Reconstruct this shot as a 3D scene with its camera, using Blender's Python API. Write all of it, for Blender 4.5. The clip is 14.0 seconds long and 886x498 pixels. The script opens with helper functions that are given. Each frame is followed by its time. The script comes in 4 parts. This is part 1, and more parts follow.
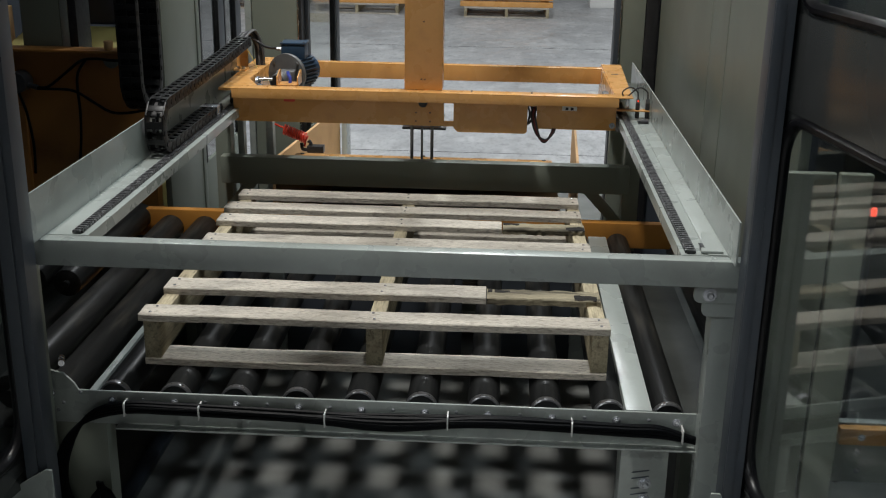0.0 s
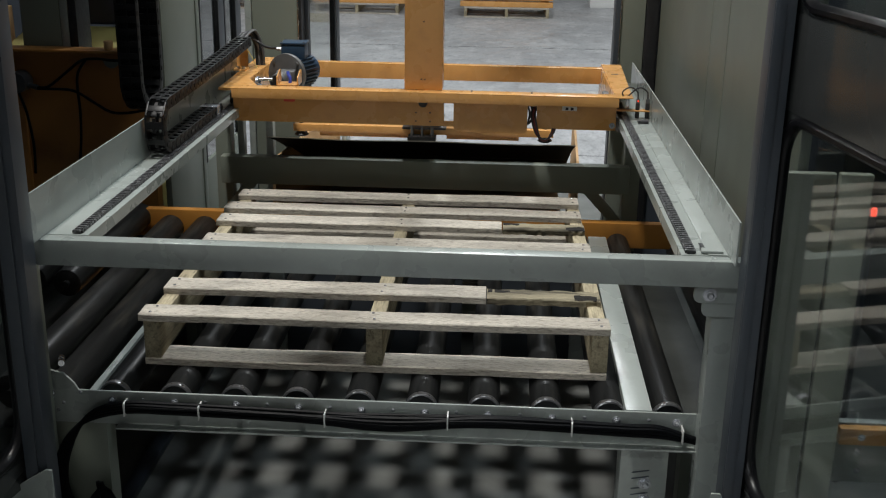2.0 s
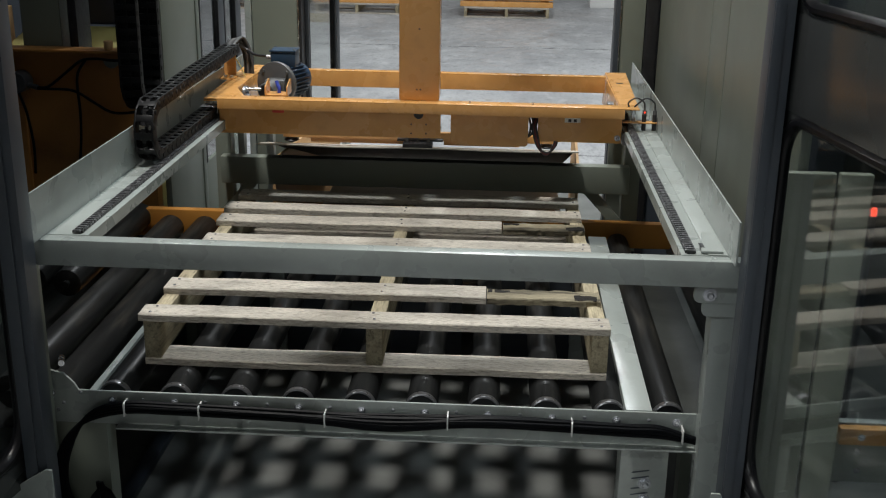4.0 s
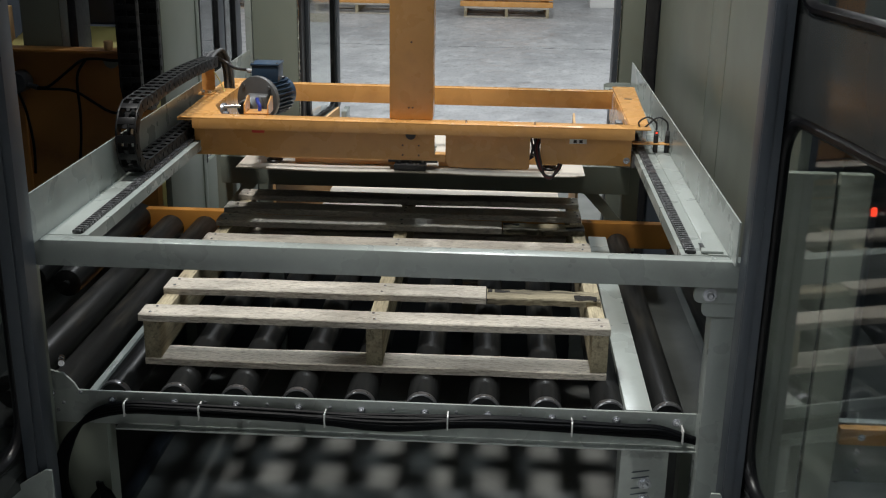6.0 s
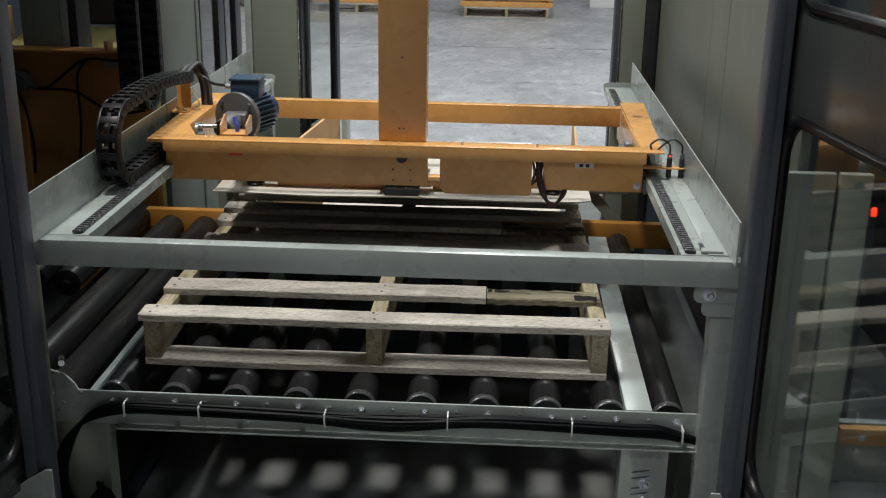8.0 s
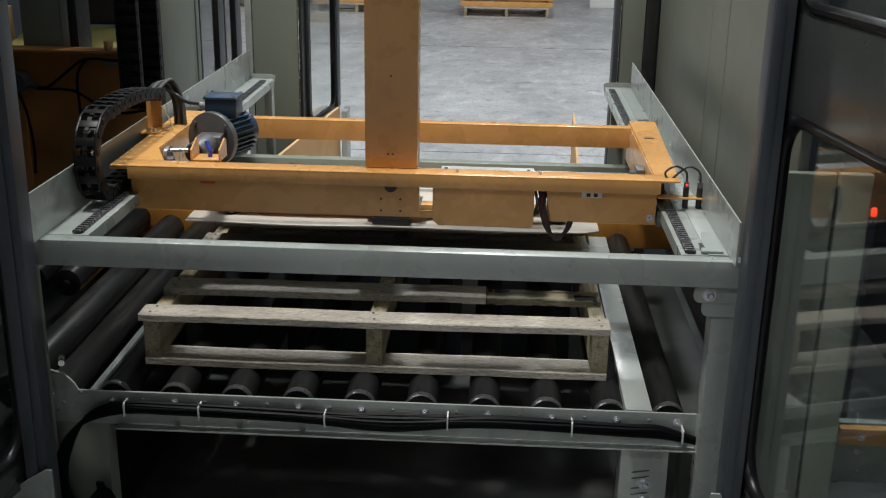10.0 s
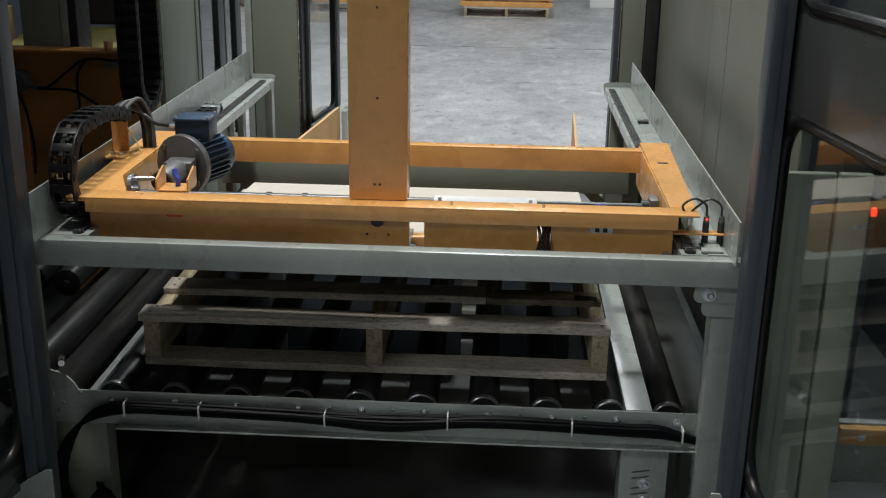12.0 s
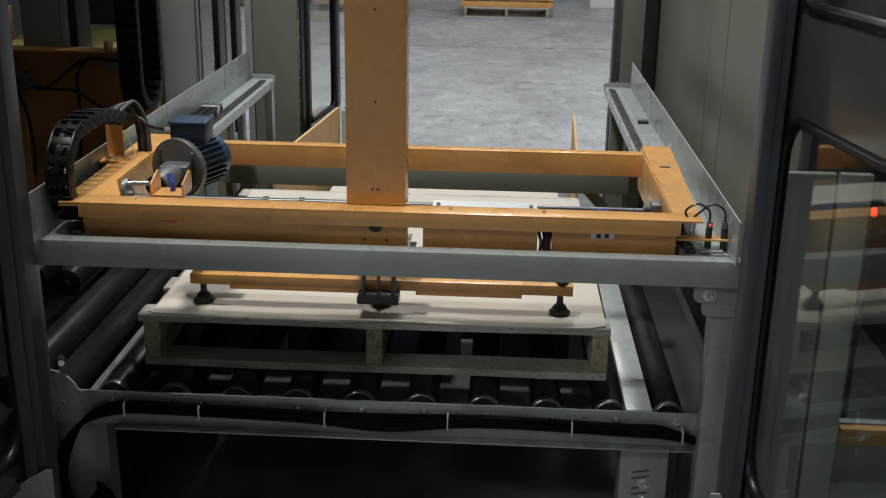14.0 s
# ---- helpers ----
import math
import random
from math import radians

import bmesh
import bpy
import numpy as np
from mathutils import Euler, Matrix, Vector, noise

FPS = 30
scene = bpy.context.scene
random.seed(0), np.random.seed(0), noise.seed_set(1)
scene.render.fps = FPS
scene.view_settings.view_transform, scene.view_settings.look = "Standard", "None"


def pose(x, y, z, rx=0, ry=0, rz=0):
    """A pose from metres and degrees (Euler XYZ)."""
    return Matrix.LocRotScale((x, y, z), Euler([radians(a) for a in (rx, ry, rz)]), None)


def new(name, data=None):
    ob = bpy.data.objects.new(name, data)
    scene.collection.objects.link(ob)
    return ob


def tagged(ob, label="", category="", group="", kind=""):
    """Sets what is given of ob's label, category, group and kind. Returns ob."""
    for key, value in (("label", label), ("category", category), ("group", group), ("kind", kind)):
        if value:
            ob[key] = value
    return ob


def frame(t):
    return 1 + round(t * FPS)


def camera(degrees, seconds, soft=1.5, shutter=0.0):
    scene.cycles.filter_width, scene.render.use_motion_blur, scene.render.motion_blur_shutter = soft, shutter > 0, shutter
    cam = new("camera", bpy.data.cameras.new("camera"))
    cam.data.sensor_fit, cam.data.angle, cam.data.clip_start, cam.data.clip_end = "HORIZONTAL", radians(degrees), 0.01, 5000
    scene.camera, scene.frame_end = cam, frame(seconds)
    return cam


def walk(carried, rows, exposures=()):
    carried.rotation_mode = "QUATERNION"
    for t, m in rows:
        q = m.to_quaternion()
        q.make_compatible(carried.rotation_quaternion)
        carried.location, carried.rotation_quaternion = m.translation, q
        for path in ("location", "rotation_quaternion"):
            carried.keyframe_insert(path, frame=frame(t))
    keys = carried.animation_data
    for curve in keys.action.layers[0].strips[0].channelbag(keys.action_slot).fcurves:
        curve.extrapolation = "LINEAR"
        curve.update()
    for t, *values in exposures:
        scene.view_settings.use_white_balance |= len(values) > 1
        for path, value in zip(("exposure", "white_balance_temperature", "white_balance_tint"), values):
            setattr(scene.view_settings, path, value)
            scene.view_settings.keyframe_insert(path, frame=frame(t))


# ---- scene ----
# ---- camera ----
cam = camera(44.04, 14.0, soft=1.15)
EYE = pose(0.909, -2.558, 1.767, 71.341, -0.8726, 3.308)
walk(cam, [(0.0, EYE), (14.0, EYE)], [(0.0, -0.10), (3.0, -0.06), (5.5, 0.06), (9.0, 0.05), (11.0, 0.03), (12.0, 0.04), (13.0, -0.06), (14.0, -0.22)])

# ---- light ----
world = bpy.data.worlds.new("hall_air")
scene.world = world
world.use_nodes = True
world.node_tree.nodes["Background"].inputs["Color"].default_value = (0.58, 1.0, 0.74, 1)
world.node_tree.nodes["Background"].inputs["Strength"].default_value = 0.019


def overhead_lamp(x, y, z, watts, size, colour=(0.94, 0.98, 1.0)):
    data = bpy.data.lights.new("unseen_lamp", "AREA")
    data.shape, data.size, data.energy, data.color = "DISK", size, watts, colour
    ob = new("unseen_lamp", data)
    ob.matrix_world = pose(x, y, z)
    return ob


# Three unseen lamps, placed from the cast shadows and light patches.
overhead_lamp(-0.5, -0.4, 7.2, 370, 0.7, (0.99, 0.97, 0.93))
overhead_lamp(2.3, 0.7, 7.2, 90, 1.1, (0.80, 0.92, 1.0))
overhead_lamp(1.1, 5.2, 7.2, 390, 0.6, (0.92, 0.97, 1.0))
# Added lamps, no source seen: five for the far floor, last a front fill.
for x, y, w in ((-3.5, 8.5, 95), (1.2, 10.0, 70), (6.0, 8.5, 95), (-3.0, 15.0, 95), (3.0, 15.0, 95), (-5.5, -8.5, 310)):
    overhead_lamp(x, y, 7.2, w, 0.9)


# ---- materials ----
def material(name, colour, rough=0.5, metal=0.0, vary=0.15, scale=6.0, grain=0.0, grain_scale=120.0, bump=0.0, spec=0.5, stretch=(1, 1, 1), dirt=None, dirt_amount=0.0, dirt_scale=3.0, rough_vary=0.12, coat=0.0, random_shift=0.0, speck=0.0, speck_scale=30.0):
    m = bpy.data.materials.new(name)
    m.use_nodes = True
    nt = m.node_tree
    n, link = nt.nodes, nt.links.new
    b = n["Principled BSDF"]
    b.inputs["Metallic"].default_value = metal
    b.inputs["Specular IOR Level"].default_value = spec
    b.inputs["Coat Weight"].default_value = coat
    b.inputs["Coat Roughness"].default_value = 0.15
    co = n.new("ShaderNodeTexCoord")
    mp = n.new("ShaderNodeMapping")
    mp.inputs["Scale"].default_value = stretch
    link(co.outputs["Object"], mp.inputs["Vector"])
    vec = mp.outputs["Vector"]
    info = n.new("ShaderNodeObjectInfo")
    if random_shift:
        mul = n.new("ShaderNodeMath")
        mul.operation = "MULTIPLY"
        mul.inputs[1].default_value = 37.0
        link(info.outputs["Random"], mul.inputs[0])
        add = n.new("ShaderNodeVectorMath")
        link(vec, add.inputs[0])
        link(mul.outputs[0], add.inputs[1])
        vec = add.outputs[0]

    def tex(s, detail=4.0):
        t = n.new("ShaderNodeTexNoise")
        t.inputs["Scale"].default_value = s
        t.inputs["Detail"].default_value = detail
        link(vec, t.inputs["Vector"])
        return t.outputs["Fac"]

    def mix(fac, a, c, mode="MIX"):
        x = n.new("ShaderNodeMix")
        x.data_type, x.blend_type = "RGBA", mode
        for i, v in ((0, fac), (6, a), (7, c)):
            if isinstance(v, (int, float)):
                x.inputs[i].default_value = v
            elif isinstance(v, tuple):
                x.inputs[i].default_value = (*v, 1)
            else:
                link(v, x.inputs[i])
        return x.outputs[2]

    def ramp(fac, lo, hi):
        r = n.new("ShaderNodeMapRange")
        r.inputs[1].default_value, r.inputs[2].default_value = lo, hi
        link(fac, r.inputs[0])
        return r.outputs[0]

    big = tex(scale)
    dark = tuple(c * (1 - vary) for c in colour)
    light = tuple(min(1, c * (1 + vary)) for c in colour)
    col = mix(ramp(big, 0.3, 0.7), dark, light)
    if grain:
        g = ramp(tex(grain_scale, 3.0), 0.3, 0.7)
        col = mix(g, mix(grain, col, tuple(c * 0.25 for c in colour)), col)
    if dirt:
        d = ramp(tex(dirt_scale, 8.0), 0.52, 0.72)
        dm = n.new("ShaderNodeMath")
        dm.operation = "MULTIPLY"
        dm.inputs[1].default_value = dirt_amount
        link(d, dm.inputs[0])
        col = mix(dm.outputs[0], col, dirt)
    if speck:
        sm = n.new("ShaderNodeMath")
        sm.operation = "MULTIPLY"
        sm.inputs[1].default_value = speck
        link(ramp(tex(speck_scale, 7.0), 0.53, 0.66), sm.inputs[0])
        col = mix(sm.outputs[0], col, tuple(c * 0.16 for c in colour))
    if random_shift:
        hue = n.new("ShaderNodeHueSaturation")
        rr = n.new("ShaderNodeMapRange")
        rr.inputs[3].default_value, rr.inputs[4].default_value = 1 - random_shift, 1 + random_shift
        link(info.outputs["Random"], rr.inputs[0])
        link(rr.outputs[0], hue.inputs["Value"])
        link(col, hue.inputs["Color"])
        col = hue.outputs[0]
    link(col, b.inputs["Base Color"])
    rv = n.new("ShaderNodeMapRange")
    rv.inputs[3].default_value, rv.inputs[4].default_value = max(0.02, rough - rough_vary), min(1, rough + rough_vary)
    link(tex(scale * 3.1), rv.inputs[0])
    link(rv.outputs[0], b.inputs["Roughness"])
    if bump:
        bp = n.new("ShaderNodeBump")
        bp.inputs["Strength"].default_value = bump
        bp.inputs["Distance"].default_value = 0.004
        link(tex(grain_scale * 0.6, 5.0), bp.inputs["Height"])
        link(bp.outputs[0], b.inputs["Normal"])
    return m


GREY = material("grey_green_paint", (0.33, 0.362, 0.342), 0.29, vary=0.05, scale=2.5, dirt=(0.12, 0.11, 0.09), dirt_amount=0.25, dirt_scale=9, grain=0.05, bump=0.02, coat=0.35)
DOORPANEL = material("dark_gloss_panel", (0.042, 0.045, 0.045), 0.2, vary=0.1, scale=2.0, dirt=(0.09, 0.09, 0.085), dirt_amount=0.2, dirt_scale=9, rough_vary=0.06)
GASKET = material("black_gasket_rubber", (0.005, 0.005, 0.006), 0.35, vary=0.2, scale=15, spec=0.3)
GREYP = material("grey_panel_paint", (0.190, 0.210, 0.174), 0.45, vary=0.06, scale=1.2, dirt=(0.15, 0.14, 0.11), dirt_amount=0.25, dirt_scale=4, bump=0.02)
OILY = material("oily_dark_plate", (0.040, 0.044, 0.042), 0.5, vary=0.4, scale=4, dirt=(0.075, 0.08, 0.075), dirt_amount=0.7, dirt_scale=6, spec=0.3)
DOORP = material("dark_blue_grey_paint", (0.052, 0.062, 0.077), 0.4, vary=0.1, scale=2.0, dirt=(0.1, 0.1, 0.1), dirt_amount=0.2, dirt_scale=12)
ORANGE = material("orange_paint", (0.70, 0.36, 0.115), 0.28, vary=0.06, scale=3.0, dirt=(0.35, 0.16, 0.05), dirt_amount=0.25, dirt_scale=14, grain=0.04, bump=0.02, coat=0.25)
ORANGED = material("old_orange_paint", (0.50, 0.22, 0.042), 0.45, vary=0.12, scale=2.0, dirt=(0.16, 0.08, 0.03), dirt_amount=0.5, dirt_scale=7)
YELLOW = material("yellow_panel", (0.60, 0.53, 0.2), 0.5, vary=0.08, scale=3.0)
CABLE = material("black_cable", (0.004, 0.0045, 0.0055), 0.42, vary=0.2, scale=15, rough_vary=0.1, spec=0.06)
RUBBER = material("black_rubber", (0.016, 0.016, 0.018), 0.45, vary=0.2, scale=20, dirt=(0.06, 0.06, 0.06), dirt_amount=0.3, dirt_scale=30)
PLASTIC = material("black_plastic", (0.022, 0.022, 0.024), 0.38, vary=0.2, scale=15, dirt=(0.08, 0.08, 0.08), dirt_amount=0.3, dirt_scale=40)
ROLLER = material("dark_roller_steel", (0.015, 0.0155, 0.0155), 0.38, metal=0.0, vary=0.35, scale=4, stretch=(6, 0.6, 6), dirt=(0.045, 0.042, 0.036), dirt_amount=0.8, dirt_scale=5, rough_vary=0.18, speck=0.5, speck_scale=9, spec=0.10)
LINKM = material("black_chain_plastic", (0.0055, 0.0055, 0.006), 0.42, vary=0.2, scale=15, spec=0.28)
# Cabinet orange, darkened: its dim light is put into the paint colour.
CABP = material("shaded_orange_paint", (0.34, 0.145, 0.032), 0.42, vary=0.14, scale=2.0, dirt=(0.1, 0.05, 0.02), dirt_amount=0.5, dirt_scale=7)
CHAINM = material("oily_chain", (0.045, 0.045, 0.047), 0.4, metal=0.3, vary=0.3, scale=40, dirt=(0.42, 0.42, 0.43), dirt_amount=0.8, dirt_scale=110)
SHAFTM = material("shaft_steel", (0.10, 0.10, 0.105), 0.36, metal=0.8, vary=0.25, scale=9, stretch=(3, 1, 1))
STEEL = material("bright_steel", (0.6, 0.6, 0.6), 0.25, metal=1.0, vary=0.1, scale=20)
ZINC = material("zinc_bolt", (0.62, 0.64, 0.68), 0.22, metal=0.7, vary=0.15, scale=60)
CASTING = material("grey_casting", (0.145, 0.145, 0.145), 0.5, metal=0.4, vary=0.15, scale=20, bump=0.1)
MOTORBLUE = material("motor_blue_paint", (0.026, 0.055, 0.098), 0.38, vary=0.15, scale=12, dirt=(0.02, 0.02, 0.02), dirt_amount=0.4, dirt_scale=20)
WOOD = material("weathered_pallet_wood", (0.565, 0.515, 0.44), 0.85, vary=0.22, scale=1.6, stretch=(2.0, 8, 8), grain=0.42, grain_scale=42, bump=0.8, dirt=(0.20, 0.19, 0.17), dirt_amount=0.55, dirt_scale=3.0, spec=0.15, random_shift=0.14, speck=0.45, speck_scale=22)
WOODY = material("stringer_wood", (0.43, 0.37, 0.25), 0.8, vary=0.2, speck=0.5, speck_scale=12, scale=2.5, stretch=(9, 1.2, 9), grain=0.4, grain_scale=26, bump=0.5, dirt=(0.12, 0.09, 0.06), dirt_amount=0.5, dirt_scale=2.2, spec=0.2, random_shift=0.15)
CHARRED = material("stained_wood", (0.31, 0.27, 0.185), 0.85, vary=0.3, scale=4, stretch=(1.2, 8, 8), grain=0.5, grain_scale=36, bump=0.8, dirt=(0.03, 0.027, 0.024), dirt_amount=0.9, dirt_scale=3.2, spec=0.2, speck=0.9, speck_scale=5.0)
SOOT = material("charred_wood", (0.022, 0.02, 0.018), 0.85, vary=0.4, scale=8, stretch=(1.2, 8, 8), grain=0.4, grain_scale=30, bump=0.8, spec=0.2)
CARD = material("cardboard", (0.54, 0.495, 0.43), 0.85, vary=0.05, scale=3, grain=0.05, grain_scale=60, stretch=(1, 6, 1), bump=0.05, spec=0.15)
CARDTAN = material("tan_board", (0.60, 0.38, 0.19), 0.7, vary=0.08, scale=3, dirt=(0.35, 0.2, 0.1), dirt_amount=0.3, dirt_scale=8, spec=0.3)
WHITE = material("white_label", (0.8, 0.8, 0.78), 0.5, vary=0.04, scale=20)
TIE = material("white_cable_tie", (0.7, 0.7, 0.68), 0.5, vary=0.05, scale=40)
WIRE = material("dark_red_wire", (0.10, 0.016, 0.014), 0.4, vary=0.1, scale=20)
# Near-black underside: the shade below the hanging sheet is put into its colour.
UNDERSIDE = material("shade_dark_board", (0.022, 0.020, 0.018), 0.8, vary=0.2, scale=4, spec=0.15)
REDHOSE = material("red_hose", (0.75, 0.06, 0.03), 0.35, vary=0.1, scale=20)
BLUEHOSE = material("blue_hose", (0.05, 0.08, 0.45), 0.35, vary=0.1, scale=20)
WALLM = material("hall_wall", (0.30, 0.305, 0.295), 0.8, vary=0.08, scale=0.6)
DARKBLUE = material("dark_blue_plastic", (0.03, 0.035, 0.06), 0.5, vary=0.15, scale=5)


def concrete():
    m = bpy.data.materials.new("worn_concrete")
    m.use_nodes = True
    nt = m.node_tree
    n, link = nt.nodes, nt.links.new
    b = n["Principled BSDF"]
    co = n.new("ShaderNodeTexCoord")

    def tex(s, detail, stretch=(1, 1, 1), dist=0.0):
        mp = n.new("ShaderNodeMapping")
        mp.inputs["Scale"].default_value = stretch
        link(co.outputs["Object"], mp.inputs["Vector"])
        t = n.new("ShaderNodeTexNoise")
        t.inputs["Scale"].default_value, t.inputs["Detail"].default_value, t.inputs["Distortion"].default_value = s, detail, dist
        link(mp.outputs[0], t.inputs["Vector"])
        return t.outputs["Fac"]

    def ramp(f, lo, hi, a=0.0, c=1.0):
        r = n.new("ShaderNodeMapRange")
        for i, v in ((1, lo), (2, hi), (3, a), (4, c)):
            r.inputs[i].default_value = v
        link(f, r.inputs[0])
        return r.outputs[0]

    def mix(f, a, c):
        x = n.new("ShaderNodeMix")
        x.data_type = "RGBA"
        link(f, x.inputs[0])
        for i, v in ((6, a), (7, c)):
            if isinstance(v, tuple):
                x.inputs[i].default_value = (*v, 1)
            else:
                link(v, x.inputs[i])
        return x.outputs[2]

    base = mix(ramp(tex(0.7, 6, (1, 0.6, 1), 0.3), 0.38, 0.62), (0.33, 0.335, 0.345), (0.45, 0.455, 0.46))
    blot = mix(ramp(tex(2.6, 12, (0.8, 0.45, 1), 0.2), 0.50, 0.66, 0, 0.4), base, (0.24, 0.242, 0.248))
    fine = mix(ramp(tex(40, 12, (1, 0.4, 1), 0.1), 0.48, 0.68, 0, 0.45), blot, (0.20, 0.20, 0.205))
    scuff = mix(ramp(tex(14, 15, (0.8, 0.5, 1), 0.3), 0.56, 0.68, 0, 0.5), fine, (0.16, 0.16, 0.165))
    pale = mix(ramp(tex(9, 14, (0.9, 0.4, 1), 0.2), 0.53, 0.70, 0, 0.42), scuff, (0.60, 0.605, 0.61))
    link(pale, b.inputs["Base Color"])
    link(ramp(tex(5, 5), 0.3, 0.7, 0.35, 0.7), b.inputs["Roughness"])
    bp = n.new("ShaderNodeBump")
    bp.inputs["Strength"].default_value, bp.inputs["Distance"].default_value = 0.25, 0.004
    link(tex(30, 6), bp.inputs["Height"])
    link(bp.outputs[0], b.inputs["Normal"])
    return m


CONCRETE = concrete()


def glow(name, colour, strength):
    m = bpy.data.materials.new(name)
    m.use_nodes = True
    b = m.node_tree.nodes["Principled BSDF"]
    b.inputs["Base Color"].default_value = (*colour, 1)
    b.inputs["Emission Color"].default_value = (*colour, 1)
    b.inputs["Emission Strength"].default_value = strength
    return m


REDLED = glow("red_led", (1.0, 0.045, 0.015), 1.6)
RINGM = material("worn_ring_steel", (0.26, 0.26, 0.27), 0.3, metal=0.85, vary=0.2, scale=30)
BASE = material("oily_steel_plate", (0.150, 0.156, 0.148), 0.85, spec=0.15, vary=0.35, scale=3, dirt=(0.17, 0.17, 0.165), dirt_amount=0.5, dirt_scale=7, bump=0.05)


def clear(name, tint, rough):
    m = bpy.data.materials.new(name)
    m.use_nodes = True
    b = m.node_tree.nodes["Principled BSDF"]
    b.inputs["Base Color"].default_value = (*tint, 1)
    b.inputs["Transmission Weight"].default_value = 1.0
    b.inputs["Roughness"].default_value = rough
    b.inputs["IOR"].default_value = 1.5
    return m


GLASS = clear("clear_polycarbonate", (0.86, 0.89, 0.87), 0.02)


# ---- mesh tools ----
def mesh_of(name, bm, mat, smooth=True):
    me = bpy.data.meshes.new(name)
    bmesh.ops.recalc_face_normals(bm, faces=bm.faces)
    bm.to_mesh(me)
    bm.free()
    me.materials.append(mat)
    if smooth:
        for p in me.polygons:
            p.use_smooth = True
        me.set_sharp_from_angle(angle=radians(35))
    return me


def part(name, bm, mat, parent, label="", at=None):
    """One mesh object under a thing or a part."""
    ob = new(name, bm if isinstance(bm, bpy.types.Mesh) else mesh_of(name, bm, mat))
    ob.parent = parent
    if at is not None:
        ob.matrix_basis = at
    if label:
        tagged(ob, label)
    return ob


def thing(name, label, category, at=None, group="", kind=""):
    ob = new(name)
    ob.empty_display_size = 0.05
    if at is not None:
        ob.matrix_basis = at
    return tagged(ob, label, category, group, kind)


def solo(name, bm, mat, label, category, at=None, group="", kind=""):
    ob = new(name, mesh_of(name, bm, mat))
    if at is not None:
        ob.matrix_basis = at
    return tagged(ob, label, category, group, kind)


def box(x0, x1, y0, y1, z0, z1, bevel=0.003, bm=None, m=None):
    """A bevelled box, added to bm when given."""
    b = bmesh.new()
    bmesh.ops.create_cube(b, size=1.0)
    bmesh.ops.transform(b, verts=b.verts, matrix=Matrix.Translation(((x0 + x1) / 2, (y0 + y1) / 2, (z0 + z1) / 2)) @ Matrix.Diagonal((abs(x1 - x0), abs(y1 - y0), abs(z1 - z0), 1)))
    if bevel:
        bmesh.ops.bevel(b, geom=b.edges[:], offset=min(bevel, 0.45 * min(abs(x1 - x0), abs(y1 - y0), abs(z1 - z0))), segments=2, profile=0.6, affect="EDGES", clamp_overlap=True)
    if m is not None:
        bmesh.ops.transform(b, verts=b.verts, matrix=m)
    return merge(bm, b)


def merge(bm, b):
    if bm is None:
        return b
    me = bpy.data.meshes.new("scratch")
    b.to_mesh(me)
    b.free()
    bm.from_mesh(me)
    bpy.data.meshes.remove(me)
    return bm


def rod(a, c, r, seg=16, bm=None, r2=None, bevel=0.0):
    """A cylinder or cone from a to c."""
    a, c = Vector(a), Vector(c)
    d = c - a
    b = bmesh.new()
    bmesh.ops.create_cone(b, cap_ends=True, segments=seg, radius1=r, radius2=r if r2 is None else r2, depth=d.length)
    if bevel:
        rim = [e for e in b.edges if abs(e.verts[0].co.z - e.verts[1].co.z) < 1e-6]
        bmesh.ops.bevel(b, geom=rim, offset=bevel, segments=2, profile=0.5, affect="EDGES")
    bmesh.ops.transform(b, verts=b.verts, matrix=Matrix.Translation((a + c) / 2) @ d.to_track_quat("Z", "Y").to_matrix().to_4x4())
    return merge(bm, b)


def smooth_path(points, steps=6):
    """A Catmull-Rom path through the points."""
    p = [Vector(q) for q in points]
    p = [2 * p[0] - p[1]] + p + [2 * p[-1] - p[-2]]
    out = []
    for i in range(1, len(p) - 2):
        for k in range(steps):
            t = k / steps
            a, b, c, d = p[i - 1], p[i], p[i + 1], p[i + 2]
            out.append(0.5 * (2 * b + (c - a) * t + (2 * a - 5 * b + 4 * c - d) * t * t + (3 * b - a - 3 * c + d) * t ** 3))
    return out + [p[-2]]


def tube(points, r, seg=8, bm=None, steps=6):
    """A round hose along a smooth path."""
    path = smooth_path(points, steps)
    b = bmesh.new()
    rings = []
    up = Vector((0.31, 0.17, 0.93)).normalized()
    for i, q in enumerate(path):
        d = (path[min(i + 1, len(path) - 1)] - path[max(i - 1, 0)]).normalized()
        s = d.cross(up)
        s = s.normalized() if s.length > 0.05 else d.orthogonal().normalized()
        w = s.cross(d)
        up = w if w.length > 0.1 else up
        rings.append([b.verts.new(q + r * (math.cos(a) * s + math.sin(a) * w)) for a in [2 * math.pi * k / seg for k in range(seg)]])
    for p, q in zip(rings, rings[1:]):
        for k in range(seg):
            b.faces.new((p[k], p[(k + 1) % seg], q[(k + 1) % seg], q[k]))
    b.faces.new(rings[0])
    b.faces.new(rings[-1][::-1])
    return merge(bm, b)


